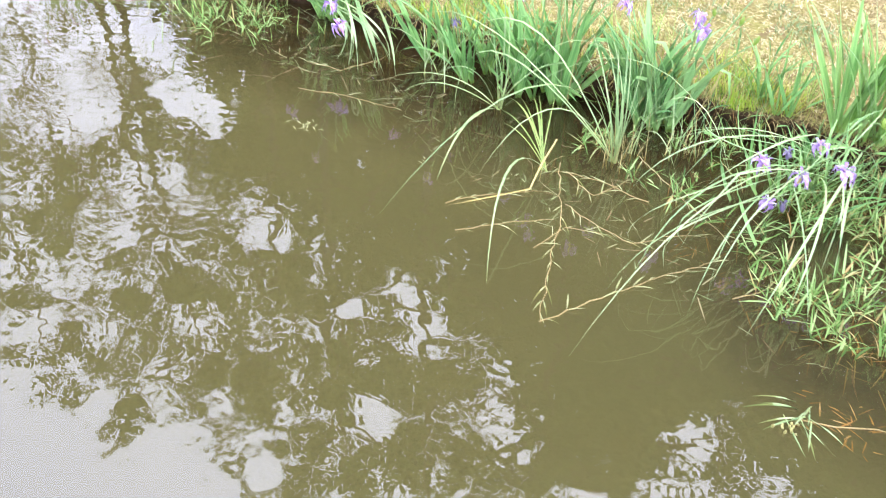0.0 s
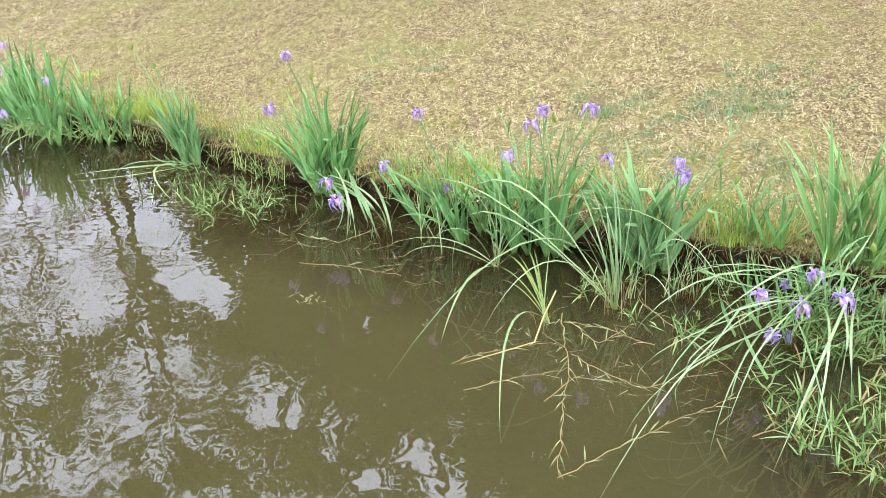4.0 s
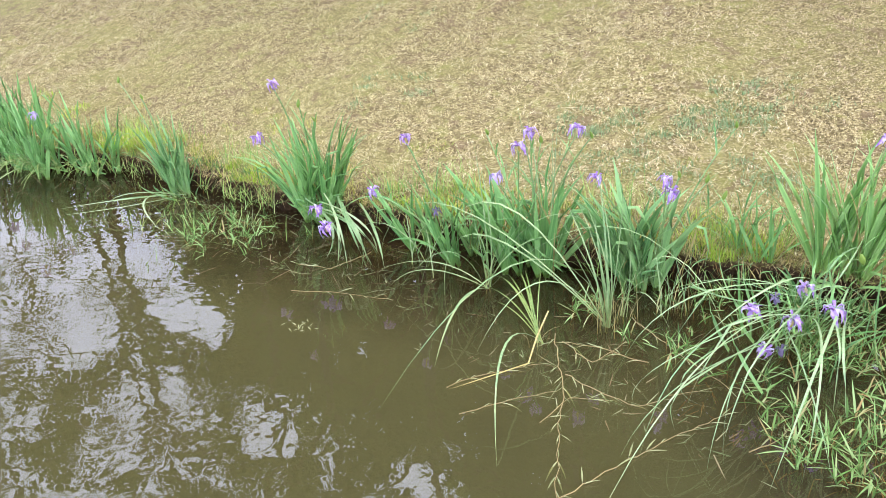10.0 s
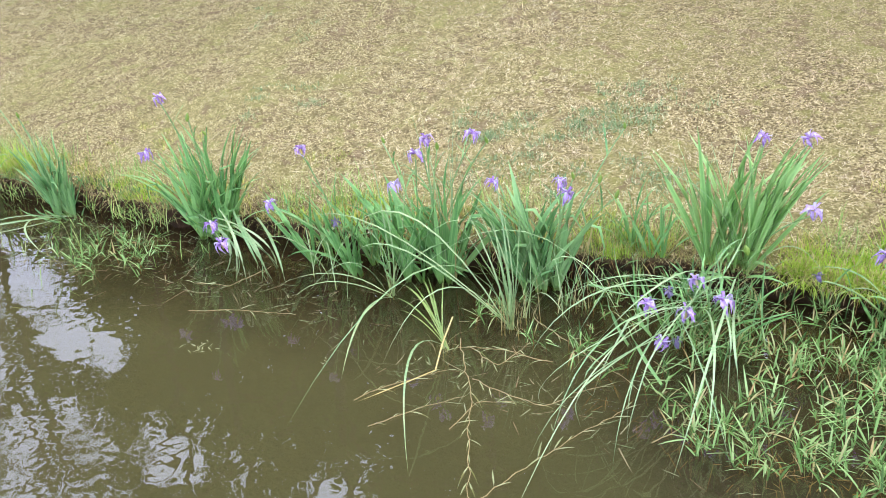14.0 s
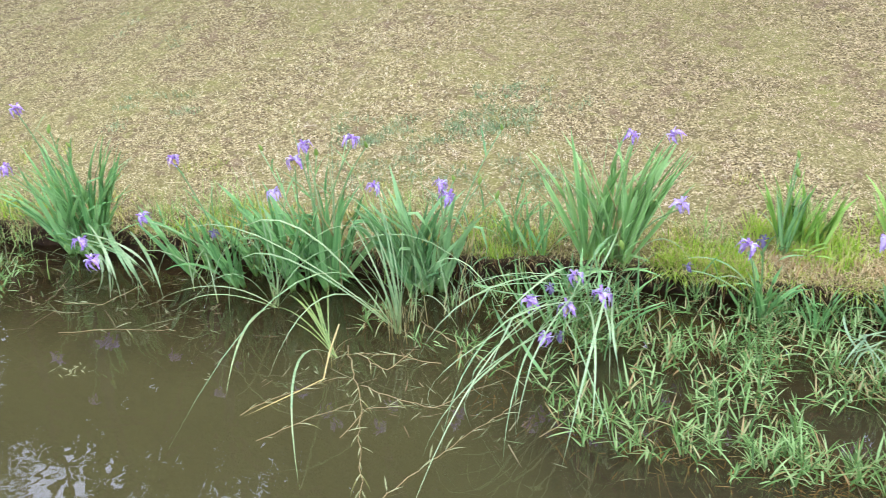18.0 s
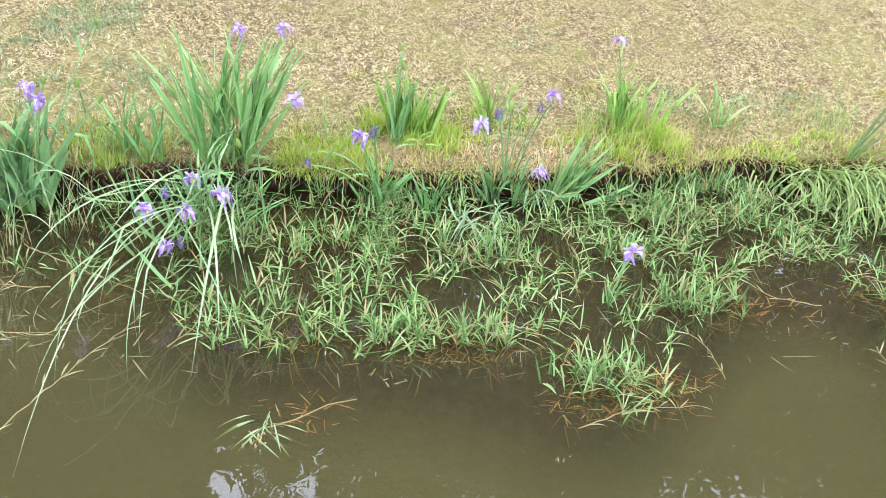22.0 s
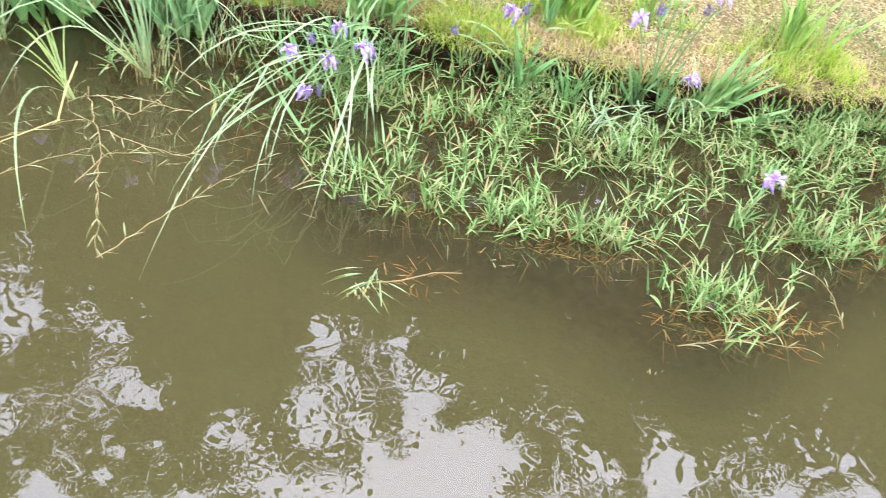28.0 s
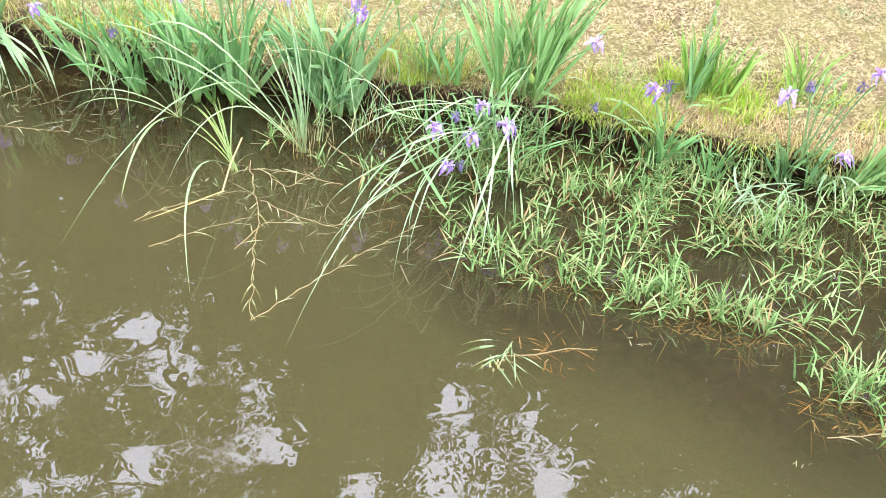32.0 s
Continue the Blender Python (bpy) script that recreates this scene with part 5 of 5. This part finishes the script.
# sunken brown stems at the mat's front
n = 300
sx = g.uniform(-0.7, 3.2, n)
sy = np.interp(sx, MAT_X, MAT_Y) + g.uniform(-0.10, 0.35, n)
loose("sunken_stems", np.stack([sx, sy, np.full(n, -0.02)], 1), g.normal(-1.2, 0.9, n), g.uniform(1.55, 1.9, n), g.uniform(0.05, 0.15, n), g.uniform(0.003, 0.006, n), g.uniform(-0.1, 0.2, n),
      SUNK, "reddish brown stems sunk below the water's surface", "grass")
cx, cy = [], []
for x, y, sx, sy, n in [(0.16, 2.40, 0.10, 0.06, 40), (0.85, 2.72, 0.18, 0.06, 110), (1.30, 2.34, 0.12, 0.05, 50), (1.62, 2.40, 0.12, 0.08, 140), (2.28, 2.90, 0.14, 0.08, 90), (2.95, 2.95, 0.16, 0.10, 50), (0.3, 2.82, 0.2, 0.06, 40)]:
    cx += list(g.normal(x, sx, n))
    cy += list(g.normal(y, sy, n))
n = len(cx)
loose("rusty_stems", np.stack([np.array(cx), np.array(cy), np.full(n, -0.012)], 1), g.normal(-1.3, 1.4, n), g.uniform(0.9, 1.55, n), g.uniform(0.03, 0.085, n), g.uniform(0.004, 0.008, n), g.uniform(-0.1, 0.3, n),
      RUST, "rusty orange stems at the front of the water grass", "grass")
# loose leaves afloat
n = 310
fx = np.concatenate([g.uniform(-2.9, -0.3, 120), g.uniform(-0.4, 3.0, 60), g.uniform(-5.4, -2.6, 130)])
fy = np.interp(fx, [-5.6, -3.4, -2.6, -1.4, -0.6, 0, 1, 1.8, 3], [3.7, 3.55, 3.5, 2.95, 2.75, 2.6, 2.45, 2.3, 2.7]) + np.abs(g.normal(0, 0.33, n))
loose("floating_leaves", np.stack([fx, fy, np.full(n, 0.004)], 1), g.rand(n) * 6.28, np.full(n, 1.55), 0.03 + g.gamma(2.0, 0.028, n), g.uniform(0.003, 0.0075, n), g.uniform(-0.25, 0.06, n),
      FLOATING, "narrow pale leaves floating on the pond", "leaves")

# stems and dead leaves tangled on the shallows at the pond's far end
n = 210
dx = np.concatenate([g.normal(-4.5, 0.45, 110), g.normal(-3.1, 0.35, 40), g.normal(-5.9, 0.6, 60)])
dy = np.array([bank(v) for v in dx]) - 0.1 - np.abs(g.normal(0.35, 0.28, n))
loose("tangled_stems", np.stack([dx, dy, np.full(n, 0.003)], 1), g.rand(n) * 6.28, g.uniform(1.1, 1.56, n), 0.06 + g.gamma(2.0, 0.06, n), g.uniform(0.003, 0.006, n), g.uniform(0.05, 0.45, n),
      FLOATING, "dead brown stems and leaves tangled on the shallows", "grass")
n = 150
dx = g.normal(-4.5, 0.45, n)
dy = np.array([bank(v) for v in dx]) - 0.15 - np.abs(g.normal(0.35, 0.25, n))
loose("thin_water_grass", np.stack([dx, dy, np.full(n, -0.02)], 1), g.rand(n) * 6.28, g.uniform(0.1, 1.2, n), g.uniform(0.08, 0.26, n), g.uniform(0.003, 0.006, n), g.uniform(0.2, 1.4, n),
      FINE_GRASS, "thin green blades standing in the shallows", "grass")

# ---------------------------------------------------------------- runners creeping over the water
RUN_LEAF = [ribbon("leaf", blade_path(b, 1.0, 5), 0.075, RUNNER_LEAF, 0.3, base=0.5) for b in (6, 25, 50)]


def runner(points, label, leaf=0.085, gap=0.06, seed=0):
    rng = random.Random(seed)
    pts = [Vector((x, y, 0.004)) for x, y in points]
    root = thing("floating_runner", pts[0], label, "grass", "grass runners on the water")
    fine = []
    for a, b in zip(pts, pts[1:]):
        cnt = max(2, int((b - a).length / 0.04))
        fine += [a.lerp(b, i / cnt) + Vector((rng.gauss(0, 0.004), rng.gauss(0, 0.004), rng.uniform(0, 0.006))) for i in range(cnt)]
    fine = [p - pts[0] for p in fine + [pts[-1]]]
    put("stem", tube("stem", fine, 0.0025, 0.0015, RUNNER_STEM, 5), root)
    step = max(1, round(gap / 0.04))
    for i in range(1, len(fine), step):
        d = fine[i] - fine[i - 1]
        head = math.degrees(math.atan2(d.y, d.x))
        for side in ((1, -1) if rng.random() < 0.25 else (rng.choice((1, -1)),)):
            size = leaf * rng.uniform(0.6, 1.3)
            put("leaf", rng.choice(RUN_LEAF), root, Matrix.Translation(fine[i]) @ pose(0, 0, 0, 0, 0, head + side * rng.uniform(8, 42)) @ pose(0, 0, 0, 0, rng.uniform(70, 92), 0) @ Matrix.Scale(size, 4))
    return root


runner([(-1.400, 3.430), (-1.190, 3.000), (-1.100, 2.700), (-0.960, 2.300)], "brown grass runner with narrow pale leaves on the water", seed=1)
runner([(-1.230, 3.110), (-1.040, 3.030), (-0.840, 2.980), (-0.730, 3.100), (-0.620, 3.200)], "brown grass runner with narrow pale leaves on the water", seed=2)
runner([(-0.960, 2.280), (-0.810, 2.550), (-0.660, 2.800), (-0.490, 3.050)], "brown grass runner with narrow pale leaves on the water", seed=3)
runner([(-1.550, 2.630), (-1.390, 2.810), (-1.210, 2.960)], "brown grass runner with narrow pale leaves on the water", seed=4)
runner([(-1.330, 3.380), (-1.130, 3.240), (-1.040, 3.500)], "brown grass runner with narrow pale leaves on the water", seed=5)
runner([(-1.700, 2.800), (-1.600, 2.940), (-1.360, 3.150)], "brown grass runner with narrow pale leaves on the water", seed=6)
runner([(-3.030, 3.340), (-2.750, 3.420), (-2.390, 3.460)], "brown grass runner with narrow pale leaves on the water", seed=7)
runner([(-1.080, 3.730), (-0.790, 3.490), (-0.480, 3.250)], "brown grass runner with narrow pale leaves on the water", seed=8)
runner([(-1.190, 2.710), (-1.140, 2.930), (-0.970, 2.980)], "brown grass runner with narrow pale leaves on the water", seed=9)
runner([(-0.340, 2.850), (-0.250, 2.960), (-0.140, 3.350)], "brown grass runner with narrow pale leaves on the water", seed=10)
runner([(1.210, 2.180), (1.440, 2.260), (1.740, 2.250)], "brown grass runner with narrow pale leaves on the water", seed=11)
runner([(1.930, 2.390), (1.950, 2.580), (1.910, 2.750)], "brown grass runner with narrow pale leaves on the water", seed=12)
runner([(2.680, 2.850), (2.460, 2.950), (2.380, 3.160)], "brown grass runner with narrow pale leaves on the water", seed=13)
runner([(-0.890, 3.340), (-1.160, 3.390), (-1.380, 3.360)], "brown grass runner with narrow pale leaves on the water", seed=14)
runner([(-2.860, 3.970), (-2.970, 3.670), (-3.220, 3.660)], "brown grass runner with narrow pale leaves on the water", seed=15)
runner([(2.740, 2.150), (2.710, 2.380), (2.750, 2.530)], "brown grass runner with narrow pale leaves on the water", seed=16)

SEED = mesh_of("seed_head", hv, hf, RUNNER_LEAF)
sprig = thing("floating_plant", (0.03, 2.33, 0.0), "small floating grass plant with pale seed heads", "plant")
rng = random.Random(91)
SPRIG_LEAF = [ribbon("leaf", blade_path(b, 1.0, 5), 0.085, SEDGE, 0.3, base=0.5) for b in (6, 20, 34)]
for i in range(13):
    put("leaf", rng.choice(SPRIG_LEAF), sprig, pose(rng.gauss(0.02, 0.03), rng.gauss(0.03, 0.03), 0.008, 0, 0, rng.choice((130, 170, 200, 240, 290, 320)) + rng.uniform(-20, 20)) @ pose(0, 0, 0, 0, rng.uniform(68, 90), 0) @ Matrix.Scale(rng.uniform(0.10, 0.2), 4) @ Matrix.Diagonal((1, 0.6, 1, 1)))
put("stem", tube("stem", [(0, 0, 0), (0.12, 0.03, 0.004), (0.25, 0.10, 0.004), (0.36, 0.12, 0.002)], 0.003, 0.002, RUNNER_STEM, 5), sprig)
for i in range(12):
    put("seed_head", SEED, sprig, pose(rng.gauss(-0.02, 0.02), rng.gauss(-0.07, 0.015), 0.012, rng.uniform(0, 90), 0, 0) @ Matrix.Scale(0.55, 4))

# bits afloat: drifting leaf litter and seeds
def raft(at, n, size, spread, seed, label):
    rng = random.Random(seed)
    root = thing("leaf_litter", (*at, 0.003), label, "leaf litter", "litter on the water")
    for i in range(n):
        put("leaf", RUN_LEAF[i % 3], root, pose(rng.gauss(0, spread), rng.gauss(0, spread * 0.5), 0.003, 0, 0, rng.uniform(0, 360)) @ pose(0, 0, 0, 0, 88, 0) @ Matrix.Scale(size * rng.uniform(0.6, 1.2), 4) @ Matrix.Diagonal((1, 2.2, 1, 1)))


raft((-2.75, 3.02), 16, 0.045, 0.06, 1, "cluster of pale leaf bits drifting on the pond")
raft((1.09, 2.05), 4, 0.025, 0.012, 2, "tiny cream seed drifting on the pond")
raft((-2.0, 3.05), 3, 0.03, 0.05, 3, "few pale bits drifting on the pond")
raft((-1.55, 3.18), 4, 0.035, 0.06, 4, "few pale bits drifting on the pond")
raft((0.55, 2.55), 4, 0.03, 0.03, 5, "small leaf bits drifting on the pond")
yellow = thing("fallen_leaf", (1.96, 1.63, 0.004), "narrow yellowish leaf floating on the pond", "leaf")
put("blade", ribbon("blade", bezier((-0.05, 0.06, 0), (0, 0, 0.012), (0.05, -0.07, 0), 7), 0.013, RUNNER_LEAF, 0.25), yellow)
